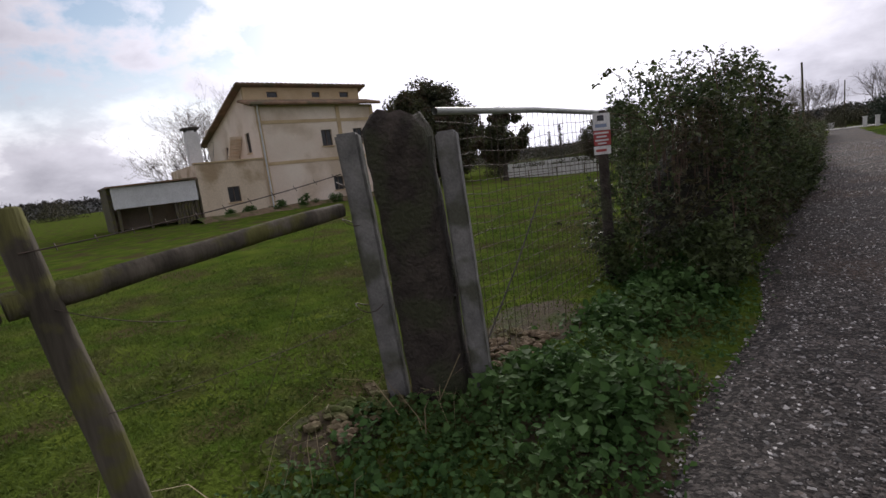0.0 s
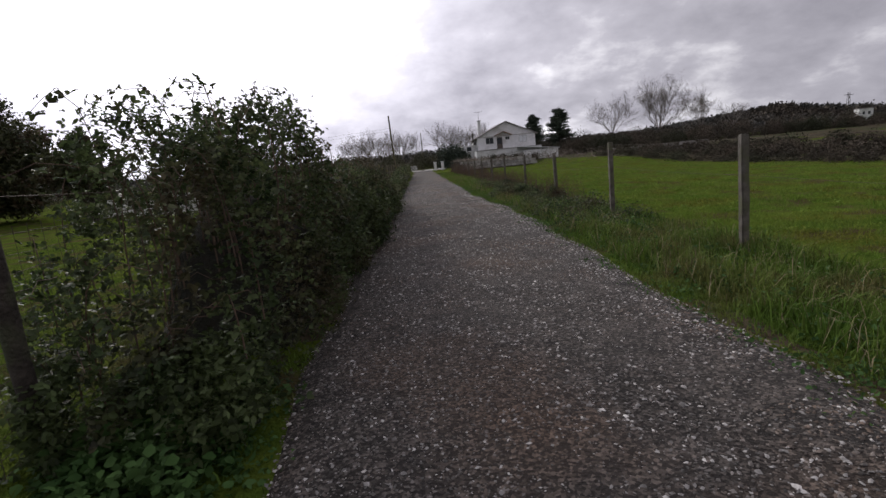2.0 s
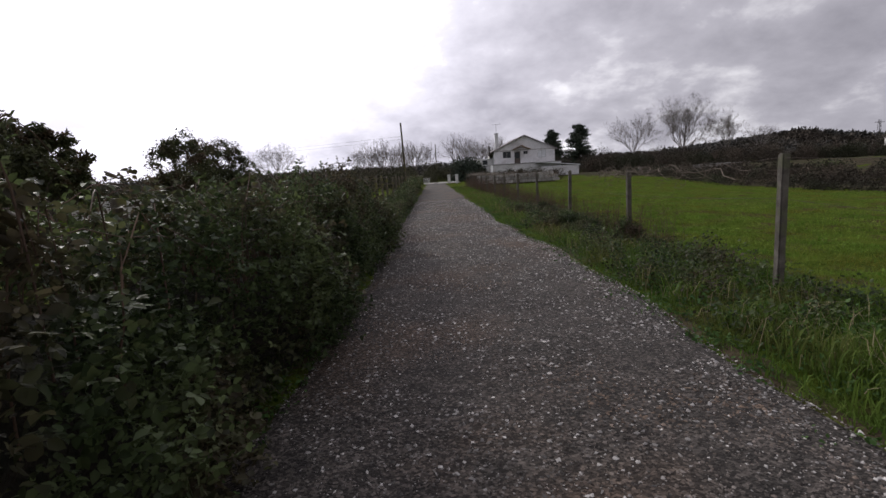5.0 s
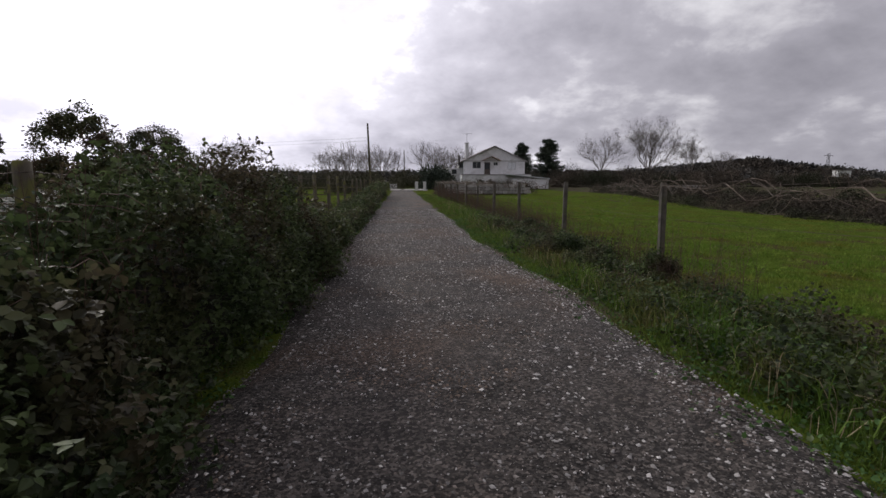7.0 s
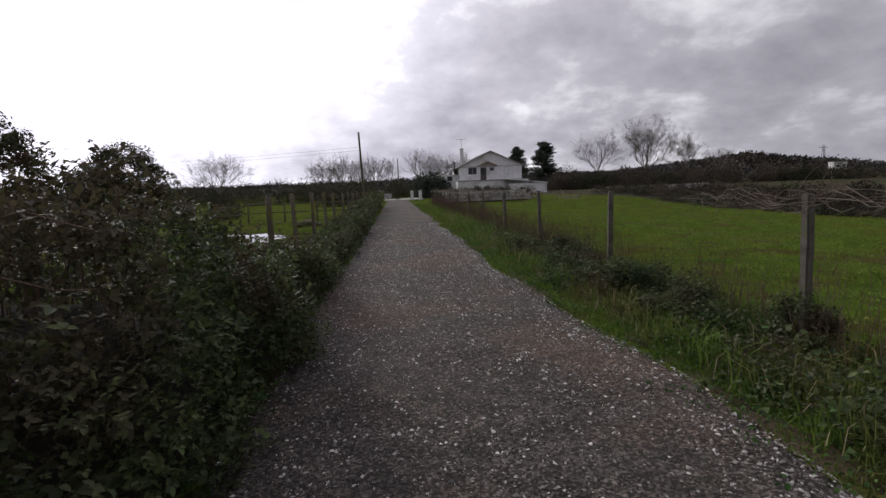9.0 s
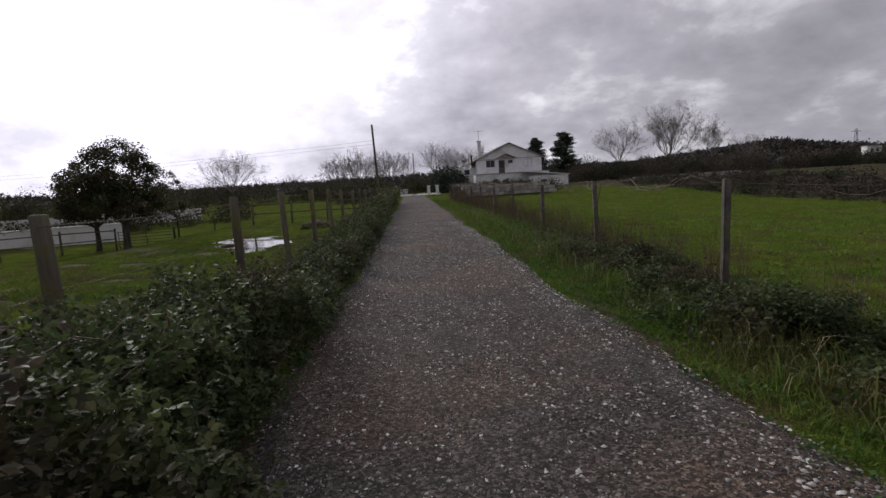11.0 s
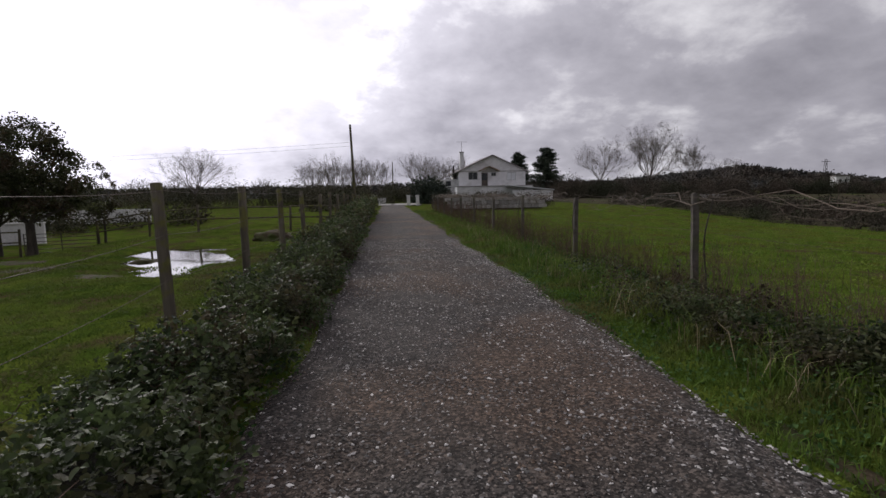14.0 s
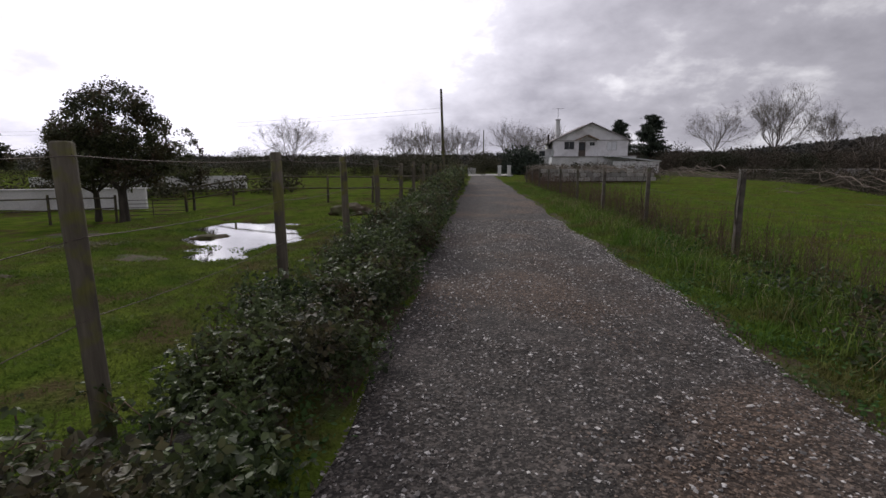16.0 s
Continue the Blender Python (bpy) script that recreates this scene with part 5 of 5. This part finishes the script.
def roof_mesh(outline_w, length, rise0, rise1, thick=0.12):
    """One roof pitch with rolled tile courses, rising along y from rise0 to rise1 over outline_w, long in x."""
    n = max(8, int(length / 0.3))
    rows = max(5, int(outline_w / 0.45))
    xs = np.linspace(0, length, n * 4 + 1)
    v = []
    ys = []
    for r in range(rows):
        ys += [r / rows, (r + 0.96) / rows]
    ys = np.array(ys)
    lift = np.array([0.05, 0.0] * rows)
    gx, gy = np.meshgrid(xs, ys)
    z = rise0 + (rise1 - rise0) * gy + lift[:, None] + 0.045 * np.abs(np.sin(np.pi * n * gx / length))
    top = np.stack([gx, gy * outline_w, z], -1).reshape(-1, 3)
    bot = top.copy()
    bot[:, 2] = rise0 + (rise1 - rise0) * gy.reshape(-1) - thick
    m = len(xs)
    i = (np.arange(len(ys) - 1)[:, None] * m + np.arange(m - 1)[None]).reshape(-1)
    f1 = np.stack([i, i + 1, i + m + 1, i + m], -1)
    off = len(top)
    f2 = f1[:, ::-1] + off
    e = np.arange(m - 1)
    f3 = np.stack([e, e + off, e + 1 + off, e + 1], -1)
    last = (len(ys) - 1) * m
    f4 = np.stack([last + e, last + e + 1, last + e + 1 + off, last + e + off], -1)
    c = np.arange(len(ys) - 1) * m
    f5 = np.stack([c, c + m, c + m + off, c + off], -1)
    c2 = c + m - 1
    f6 = np.stack([c2, c2 + off, c2 + m + off, c2 + m], -1)
    return np.concatenate([top, bot]), np.concatenate([f1, f2, f3, f4, f5, f6])


def roof_part(name, m, w, length, z0, z1, mat, parent):
    v, f = roof_mesh(w, length, z0, z1)
    mm = np.array(m)
    v = v @ mm[:3, :3].T + mm[:3, 3]
    return array_mesh(name, v, f, mat, parent)


def ochre_house():
    # local axes: x along the east front from its south corner, y into the house (west), z up
    house = empty("farmhouse", "tall ochre-rendered farmhouse with a tiled gable roof", "house", (-27.6, 16.6, 0), rz=78)
    EAVE, RIDGE, LEN, WID = 6.35, 7.9, 8.25, 11.0
    wins = [(4.1, 4.85, 3.7, 4.75), (4.5, 5.2, 0.75, 1.65), (6.5, 7.2, 3.7, 4.75), (6.2, 7.2, 0.75, 1.65)]
    part("wall", wall_mesh(LEN, EAVE, 0.3, wins), M_PLASTER, house, "ochre rendered front wall")
    for a, b, c, d in wins:
        window(house, pose(a, 0, c), b - a, d - c)
    for z0 in (2.75, 5.25):
        part("band", boxed(-0.02, LEN + 0.02, -0.035, -0.003, z0, z0 + 0.2), M_BAND, house, "raised ochre string course")
    for x0 in (0.0, 5.35, LEN - 0.28):
        part("pilaster", boxed(x0, x0 + 0.28, -0.06, -0.037, 0, EAVE - 0.1), M_BAND, house, "raised ochre pilaster")
    t = Tubes(8)
    t.add([(0.12, -0.12, 0.1), (0.12, -0.12, EAVE - 0.3), (0.12, -0.25, EAVE - 0.05)], 0.055)
    t.mesh("downpipe", M_SHEET, house)
    t = Tubes(8)
    t.add([(-0.3, -0.42, EAVE + 0.02), (LEN + 0.3, -0.42, EAVE + 0.02)], 0.07)
    t.mesh("gutter", M_SHEET, house)
    # gable wall to the south (runs along y), with openings
    gw = [(1.35, 2.15, 3.75, 5.0), (6.0, 6.7, 3.4, 4.6)]
    bm = wall_mesh(WID, EAVE, 0.3, gw)
    bm.transform(Matrix(((0, 1, 0, 0.0), (1, 0, 0, 0), (0, 0, 1, 0), (0, 0, 0, 1))))
    bmesh.ops.recalc_face_normals(bm, faces=bm.faces)
    bmesh.ops.translate(bm, verts=bm.verts, vec=(0.003, 0.31, 0))
    part("gable_wall", bm, M_PLASTER, house, "ochre gable wall with a stair window")
    for a, b, c, d in gw:
        m = Matrix(((0, 1, 0, 0.003), (1, 0, 0, a + 0.31), (0, 0, 1, c), (0, 0, 0, 1)))
        window(house, m, b - a, d - c)
    bm = prism([(0.05, EAVE - 0.02), (0.05, EAVE), (1.5, EAVE + 0.35), (1.5, RIDGE - 0.16), (WID, EAVE - 0.95), (WID, EAVE - 1.2)], 0.01, 0.30)
    bm.transform(Matrix(((0, 1, 0, 0), (1, 0, 0, 0.3), (0, 0, 1, 0.002), (0, 0, 0, 1))))
    bmesh.ops.recalc_face_normals(bm, faces=bm.faces)
    part("gable", bm, M_PLASTER, house)
    part("wall", boxed(LEN - 0.3, LEN - 0.003, 0.31, WID, 0, EAVE - 0.05), M_PLASTER, house)
    part("wall", boxed(0.31, LEN - 0.31, WID, WID + 0.3, 0, EAVE - 1.3), M_PLASTER, house)
    roof_part("roof", pose(-0.45, -0.5, 0), 1.98, LEN + 0.9, EAVE + 0.06, EAVE + 0.55, M_TILE, house)
    roof_part("roof", pose(LEN + 0.45, 11.9, 0, 0, 0, 180), 10.75, LEN + 0.9, EAVE - 1.1, RIDGE + 0.02, M_TILE, house)
    vents = [(1.5, 2.2, 0.75, 1.1), (4.6, 5.2, 0.75, 1.1), (6.7, 7.4, 0.75, 1.1)]
    bm = wall_mesh(LEN - 0.02, RIDGE - 0.1 - EAVE, 0.25, vents)
    bmesh.ops.translate(bm, verts=bm.verts, vec=(0.01, 1.51, EAVE))
    part("attic_wall", bm, M_BAND, house, "low ochre attic wall with small vents")
    for a, b, c, d in vents:
        part("attic_vent", boxed(a + 0.01, b + 0.01, 1.62, 1.66, EAVE + c, EAVE + d), M_DARK, house)
    # outside stair on the gable
    for i in range(9):
        part("stair_step", boxed(-0.75, -0.02, 3.0 + 0.18 * i, 3.22 + 0.18 * i, 3.22 + 0.19 * (8 - i), 3.40 + 0.19 * (8 - i)), M_PLASTER_OLD, house)
    # low wing to the south with a flat terrace roof
    ww = [(1.5, 2.2, 0.85, 1.75)]
    bm = wall_mesh(3.85, 3.2, 0.3, ww)
    bmesh.ops.translate(bm, verts=bm.verts, vec=(-3.86, 0.05, 0))
    part("wing_wall", bm, M_PLASTER_OLD, house, "stained ochre wall of the low wing")
    window(house, pose(-3.86 + ww[0][0], 0.05, ww[0][2]), 0.7, 0.9)
    part("wing_wall", boxed(-3.86, -3.56, 0.36, 6.5, 0, 3.2), M_PLASTER_OLD, house)
    part("terrace", boxed(-3.55, -0.01, 0.36, 6.5, 2.75, 2.95), M_PLASTER_OLD, house)
    part("coping", boxed(-3.93, -0.02, -0.02, 0.42, 3.203, 3.28), M_BAND, house)
    part("chimney", boxed(-3.80, -3.10, 1.0, 1.6, 2.96, 5.1, bevel=0.02), M_WHITE, house, "white chimney stack with a dark cap")
    part("chimney_cap", boxed(-3.90, -3.0, 0.9, 1.7, 5.25, 5.35), M_IRON, house)
    for x0 in (-3.75, -3.23):
        part("cap_leg", boxed(x0, x0 + 0.08, 1.1, 1.5, 5.1, 5.25), M_IRON, house)
    return house


ochre_house()


def lean_to():
    shed = empty("lean_to", "open cattle shed with a white sheet-metal front", "shed", (-28.42, 12.83, 0), rz=78)
    part("sheet_front", boxed(-4.2, -0.15, 0.0, 0.06, 1.25, 2.35), M_SHEET, shed, "white corrugated sheet fascia")
    part("roof", prism([(-4.4, 2.36), (-0.1, 2.42), (-0.1, 2.5), (-4.4, 2.44)], -0.2, 4.0), M_TILE, shed)
    for x0 in (-4.1, -2.7, -1.4, -0.35):
        part("post", boxed(x0, x0 + 0.14, 0.08, 0.22, -0.1, 1.3, bevel=0.01), M_POST, shed)
    for i in range(7):
        part("board", boxed(-1.2 + 0.16 * i, -1.07 + 0.16 * i, 0.24, 0.27, 0.0, 1.2 + 0.05 * (i % 3)), M_POST, shed)
    part("back_wall", boxed(-4.3, -0.1, 3.8, 4.0, 0, 2.4), M_PLASTER_OLD, shed)
    part("side_wall", boxed(-4.35, -4.2, 0.5, 3.79, 0, 2.36), M_POST, shed)
    return shed


lean_to()
for i in range(6):
    b = (-25.9 + 0.28 * i, 13.5 + 2.0 * i, 0.0)
    bush(b[0], b[1], 0.6, 0.9, 0.9, 900, 0.12, M_WEED, "low green shrub at the farmhouse wall")
mound = grid_mesh("earth_bank", np.linspace(-27.2, -23.6, 14), np.linspace(11.0, 25.5, 40), lambda x, y: -0.15 + 0.45 * np.exp(-((x + 25.6) / 0.9) ** 2) + 0.05 * smooth_noise(np.stack([x, y], -1), 1.7), M_EARTH)
tagged(mound, "bare brown earth bank before the farmhouse", "earth", kind="structure")


def white_house():
    h = empty("white_house", "white one-storey house with a low gable on a raised terrace", "house", (19.1, 108, 0))
    W, E, R, F, D = 6.25, 5.45, 8.35, 2.6, 11.0
    holes = [(W - 4.45, W - 2.75, 3.95, 5.3), (W - 2.1, W - 0.85, F, 5.2), (W - 0.2, W + 0.7, 4.55, 5.2), (W + 2.75, W + 4.4, 3.75, 5.2)]
    bm = wall_mesh(2 * W, E, 0.3, holes)
    bmesh.ops.translate(bm, verts=bm.verts, vec=(-W, 0, 0))
    part("wall", bm, M_WHITE, h, "white limewashed gable front")
    for i, (a, b, c, d) in enumerate(holes):
        if i == 1:
            door = part("door", boxed(a - W, b - W, 0.12, 0.18, c, d), M_FRAME, h, "dark panelled front door")
            part("panel", boxed(a - W + 0.15, b - W - 0.15, 0.10, 0.117, c + 1.2, d - 0.2), M_DARK, door)
        else:
            window(h, pose(a - W, 0, c), b - a, d - c, M_GALV, M_SHEET if i == 3 else None)
    part("gable", prism([(-W, E + 0.003), (0, R - 0.1), (W, E + 0.003)], 0.0, 0.3), M_WHITE, h)
    part("band", boxed(-W, W, -0.06, -0.003, E - 0.1, E + 0.05), M_STONE, h)
    part("side_wall", boxed(-W, -W + 0.3, 0.31, D, 0, E), M_WHITE, h)
    part("side_wall", boxed(W - 0.3, W, 0.31, D, 0, E), M_WHITE, h)
    part("back_wall", boxed(-W + 0.31, W - 0.31, D - 0.3, D, 0, E), M_WHITE, h)
    roof_part("roof", pose(-W - 0.5, D + 0.4, 0, 0, 0, -90), W + 0.5, D + 0.9, E - 0.12, R + 0.05, M_GREYROOF, h)
    roof_part("roof", pose(W + 0.5, -0.5, 0, 0, 0, 90), W + 0.5, D + 0.9, E - 0.12, R + 0.05, M_GREYROOF, h)
    # porch hood over the door
    part("porch_roof", prism([(-2.6, 5.55), (-0.75, 6.35), (1.1, 5.55), (1.1, 5.4), (-0.75, 6.2), (-2.6, 5.4)], -1.3, -0.01), M_TILE, h, "small tiled porch hood")
    for x0 in (-2.4, 0.8):
        part("porch_post", boxed(x0, x0 + 0.14, -1.2, -1.06, F, 5.42), M_WHITE, h)
    # terrace with parapet
    part("terrace", boxed(-W - 0.8, W + 0.4, -3.4, -0.01, 0, F), M_WHITE, h, "white raised terrace")
    part("coping", boxed(-W - 0.85, W + 0.45, -3.5, -3.2, F + 0.003, F + 0.16), M_STONE, h)
    part("garage_roof", prism([(1.5, 2.75), (W + 3.0, 1.9), (W + 3.0, 1.75), (1.5, 2.62)], -7.5, -3.52), M_SHEET, h, "pale sloping lean-to roof")
    part("garage_wall", boxed(2.0, W + 2.8, -7.2, -6.9, 0, 1.85), M_WHITE, h)
    part("garage_wall", boxed(W + 2.5, W + 2.8, -6.89, -3.5, 0, 1.7), M_WHITE, h)
    part("chimney", boxed(-W + 0.5, -W + 1.15, 1.2, 1.9, 5.9, 9.0, bevel=0.02), M_WHITE, h, "white chimney stack")
    part("chimney_cap", boxed(-W + 0.42, -W + 1.23, 1.12, 1.98, 9.003, 9.12), M_STONE, h)
    part("flue", boxed(-W - 0.9, -W - 0.6, 1.4, 1.7, 4.6, 6.6), M_IRON, h)
    # side wing to the west
    part("side_wing", boxed(-W - 3.0, -W - 0.003, 2.0, 9.0, 0, 4.1), M_WHITE, h)
    part("wing_roof", prism([(-W - 3.4, 4.1), (-W - 0.003, 5.25), (-W - 0.003, 5.4), (-W - 3.4, 4.25)], 1.7, 9.3), M_GREYROOF, h)
    part("wing_window", boxed(-W - 2.2, -W - 1.2, 1.95, 1.998, 2.9, 3.8), M_DARK, h)
    ant = Tubes(4)
    ax, ay = -W + 0.82, 1.5
    ant.add([(ax, ay, 9.1), (ax, ay, 11.0)], 0.03)
    ant.add([(ax - 0.9, ay, 10.9), (ax + 1.0, ay, 10.95)], 0.02)
    for k in range(6):
        ant.add([(ax - 0.8 + 0.3 * k, ay - 0.35, 10.93), (ax - 0.8 + 0.3 * k, ay + 0.35, 10.93)], 0.012)
    ant.mesh("antenna", M_IRON, h)
    return h


white_house()

for px in (2.7, 4.0):
    gp = empty("gate_pier", "white rendered gate pier at the lane end", "pillar", (px, 86 + px * 0.4, 0), group="white gate piers")
    part("shaft", boxed(-0.22, 0.22, -0.22, 0.22, -0.1, 1.25, bevel=0.02), M_WHITE, gp)
    part("cap", boxed(-0.28, 0.28, -0.28, 0.28, 1.253, 1.36, bevel=0.02), M_WHITE, gp)
gw = empty("garden_wall", "low white garden wall by the lane end", "wall", (-1.4, 100, 0))
part("wall", boxed(-0.4, 0.9, 0, 0.25, 0, 0.9, bevel=0.02), M_WHITE, gw)
part("coping", boxed(-0.45, 0.95, -0.05, 0.3, 0.903, 1.0), M_STONE, gw)


def stone_wall():
    w = empty("stone_wall", "low wall of pale uneven stone blocks before the white house", "wall", (5.2, 64.5, 0))
    part("core", boxed(0.05, 9.35, 0.06, 0.34, -0.1, 1.0), M_MUD, w)
    m = bmesh.new()
    box(m, -0.5, 0.5, -0.5, 0.5, -0.5, 0.5, bevel=0.08)
    me = bpy.data.meshes.new("stone")
    m.to_mesh(me)
    m.free()
    me.materials.append(M_STONE)
    for r in range(3):
        x = 0.2 * (r % 2)
        while x < 9.0:
            l = random.uniform(0.45, 0.95)
            s = new("stone", me)
            s.parent = w
            s.matrix_basis = Matrix.LocRotScale((x + l / 2, 0.2, 0.17 + 0.36 * r), Euler((0, 0, random.uniform(-0.03, 0.03))), (l - 0.03, 0.42 + random.uniform(-0.04, 0.04), 0.34))
            x += l
    return w


stone_wall()
dw = empty("boundary_wall", "long pale boundary wall across the field", "wall", (36, 92, 0))
part("wall", boxed(0, 18, 0, 0.3, -2.3, 0.5), M_STONE, dw)
part("coping", boxed(-0.05, 18.05, -0.06, 0.36, 0.503, 0.6), M_STONE, dw)
for i in range(5):
    part("buttress", boxed(1 + 4 * i, 1.4 + 4 * i, -0.3, -0.003, -2.3, 0.4), M_MUD, dw)
ww_ = empty("paddock_wall", "low white wall at the far paddock edge", "wall", (-27, 43.5, 0), rz=14)
part("wall", boxed(0, 9.6, 0, 0.25, -1.0, 0.32, bevel=0.02), M_WHITE, ww_)
part("coping", boxed(-0.03, 9.63, -0.04, 0.29, 0.323, 0.39), M_WHITE, ww_)
pw = empty("paddock_wall", "low white wall seen past the field gate", "wall", (-34, 56, 0), rz=8)
part("wall", boxed(0, 16, 0, 0.25, -0.7, 0.75, bevel=0.02), M_WHITE, pw)

heath = grid_mesh("ground", np.r_[np.linspace(25.0, 46, 60), np.linspace(50, 160, 30)], np.linspace(-60, 128, 90), lambda x, y: ground_z(x, y) + 0.05 - 0.3 * step(26.2, 25.0, x) + 0.12 * smooth_noise(np.stack([x, y], -1), 0.8), material("heath", (0.04, 0.034, 0.02), (0.075, 0.06, 0.036), 0.5, 1.0, 0.8, 4, spec=0.05, c=(0.05, 0.06, 0.022), cscale=0.2, dist=0.2))
tagged(heath, "brown rough heath falling away beyond the field", "ground", kind="structure")

tower = empty("white_tower", "white square tower block across the valley", "building", (188, 205, -4), rz=-20)
part("wall", boxed(-2.4, 2.4, -2.4, 2.4, 0, 9.5, bevel=0.05), M_WHITE, tower)
part("roof", boxed(-2.6, 2.6, -2.6, 2.6, 9.5, 9.9), M_GREYROOF, tower)
for zz in (2.0, 4.6, 7.2):
    for xx in (-1.3, 0.6):
        part("window", boxed(xx, xx + 0.8, -2.46, -2.403, zz, zz + 1.2), M_DARK, tower)
cot = empty("white_cottage", "small white cottage across the valley", "house", (178, 212, -4), rz=-20)
part("wall", boxed(-5, 5, -3, 3, 0, 3.6), M_WHITE, cot)
part("roof", prism([(-5.4, 3.6), (0, 5.4), (5.4, 3.6)], -3.4, 3.4), M_TILE, cot)
part("door", boxed(-0.5, 0.5, -3.06, -3.003, 0, 2.1), M_DARK, cot)
mast = empty("power_pylon", "lattice power pylon across the valley", "pylon", (183, 207, -4))
t = Tubes(4)
for sx, sy in ((-1, -1), (1, -1), (1, 1), (-1, 1)):
    t.add([(sx * 0.9, sy * 0.9, 0), (sx * 0.25, sy * 0.25, 17)], 0.1)
t.mesh("legs", M_IRON, mast)
for i in range(7):
    a, b = 0.9 - 0.09 * i, 2.3 * i
    t = Tubes(4)
    t.add([(-a, -a, b), (a, -a, b + 2.3)], 0.06)
    t.add([(a, -a, b), (-a, -a, b + 2.3)], 0.06)
    t.mesh("brace", M_IRON, mast)
t = Tubes(4)
t.add([(-2, 0, 16), (2, 0, 16)], 0.1)
t.mesh("cross_arm", M_IRON, mast)

# ---- paddock details ----
corral = empty("corral_fence", "rail fence of dark posts round the paddock", "fence")
cp = [(-22.5, 35.4), (-20.4, 36.4), (-18.4, 37.5), (-16.5, 38.6), (-14.6, 39.6), (-12.1, 40.4), (-10.0, 40.2), (-8.0, 40.0), (-6.0, 39.8), (-4.2, 39.6), (-2.3, 39.5)]
for i, (xx, yy) in enumerate(cp):
    gz = float(ground_z(xx, yy))
    log_part("post", (xx, yy, gz - 0.2), (xx + random.uniform(-0.06, 0.06), yy, gz + random.uniform(1.0, 1.15)), 0.05, 0.045, M_POST, corral, sides=8, rings=4)
for (a, b), (c, d) in zip(cp[:-1], cp[1:]):
    if a == -14.6:
        continue
    za, zc = float(ground_z(a, b)), float(ground_z(c, d))
    for zz in (1.0, 0.55):
        log_part("rail", (a, b, za + zz), (c, d, zc + zz + random.uniform(-0.03, 0.03)), 0.03, 0.028, M_POST, corral, sides=6, rings=4)
fg = empty("farm_gate", "six-bar dark metal farm gate beside the puddle", "gate", (-14.5, 39.65, -0.76), rz=17.7)
for i in range(6):
    t = Tubes(6)
    t.add([(0.05, 0, 0.16 + 0.15 * i), (2.45, 0, 0.16 + 0.15 * i)], 0.014)
    t.mesh("bar", M_IRON, fg)
for xx in (0.05, 1.25, 2.45):
    t = Tubes(6)
    t.add([(xx, 0, 0.1), (xx, 0, 0.95)], 0.018)
    t.mesh("stile", M_IRON, fg)


def mud_patch(x0, y0, rx, ry, h, label):
    bm = bmesh.new()
    bmesh.ops.create_icosphere(bm, subdivisions=4, radius=1)
    for v in bm.verts:
        n = noise.noise(v.co * 2.3 + Vector((x0, y0, 0)))
        v.co *= 1 + 0.3 * n + 0.1 * noise.noise(v.co * 7)
        v.co.x *= rx
        v.co.y *= ry
        v.co.z *= h
    ob = part("earth_mound", bm, M_MUD, None, smooth=True)
    ob.location = (x0, y0, float(ground_z(x0, y0)))
    return tagged(ob, label, "mound")


mud_patch(-4.0, 35.6, 0.6, 0.7, 0.3, "dark muddy mound at the puddle edge")
mud_patch(-6.1, 31.4, 0.45, 0.5, 0.12, "low muddy hump in the puddle")

# power pole and cables
pole = empty("power_pole", "tall slim wooden power pole with two cables", "pole", (-2.9, 58.2, 0))
t = Tubes(10)
t.add([(0.22, 0, -0.3), (0.1, 0, 3.5), (0, 0, 6.95)], [0.12, 0.10, 0.085])
t.mesh("shaft", M_POST, pole)
t = Tubes(4)
for s in (0, 1):
    a, b = np.array((0, 0, 5.6 - 0.3 * s)), np.array((-75, 20, 6.2 - 0.4 * s))
    k = np.linspace(0, 1, 24)[:, None]
    line = a * (1 - k) + b * k
    line[:, 2] -= 1.6 * (k * (1 - k))[:, 0] * 4 * 0.5
    t.add(line, 0.007)
t.mesh("cables", M_IRON, pole)
far_pole = empty("power_pole", "distant slim power pole beyond the lane", "pole", (1.2, 140, 0))
t = Tubes(8)
t.add([(0, 0, -0.3), (0, 0, 9.5)], [0.14, 0.1])
t.mesh("shaft", M_POST, far_pole)
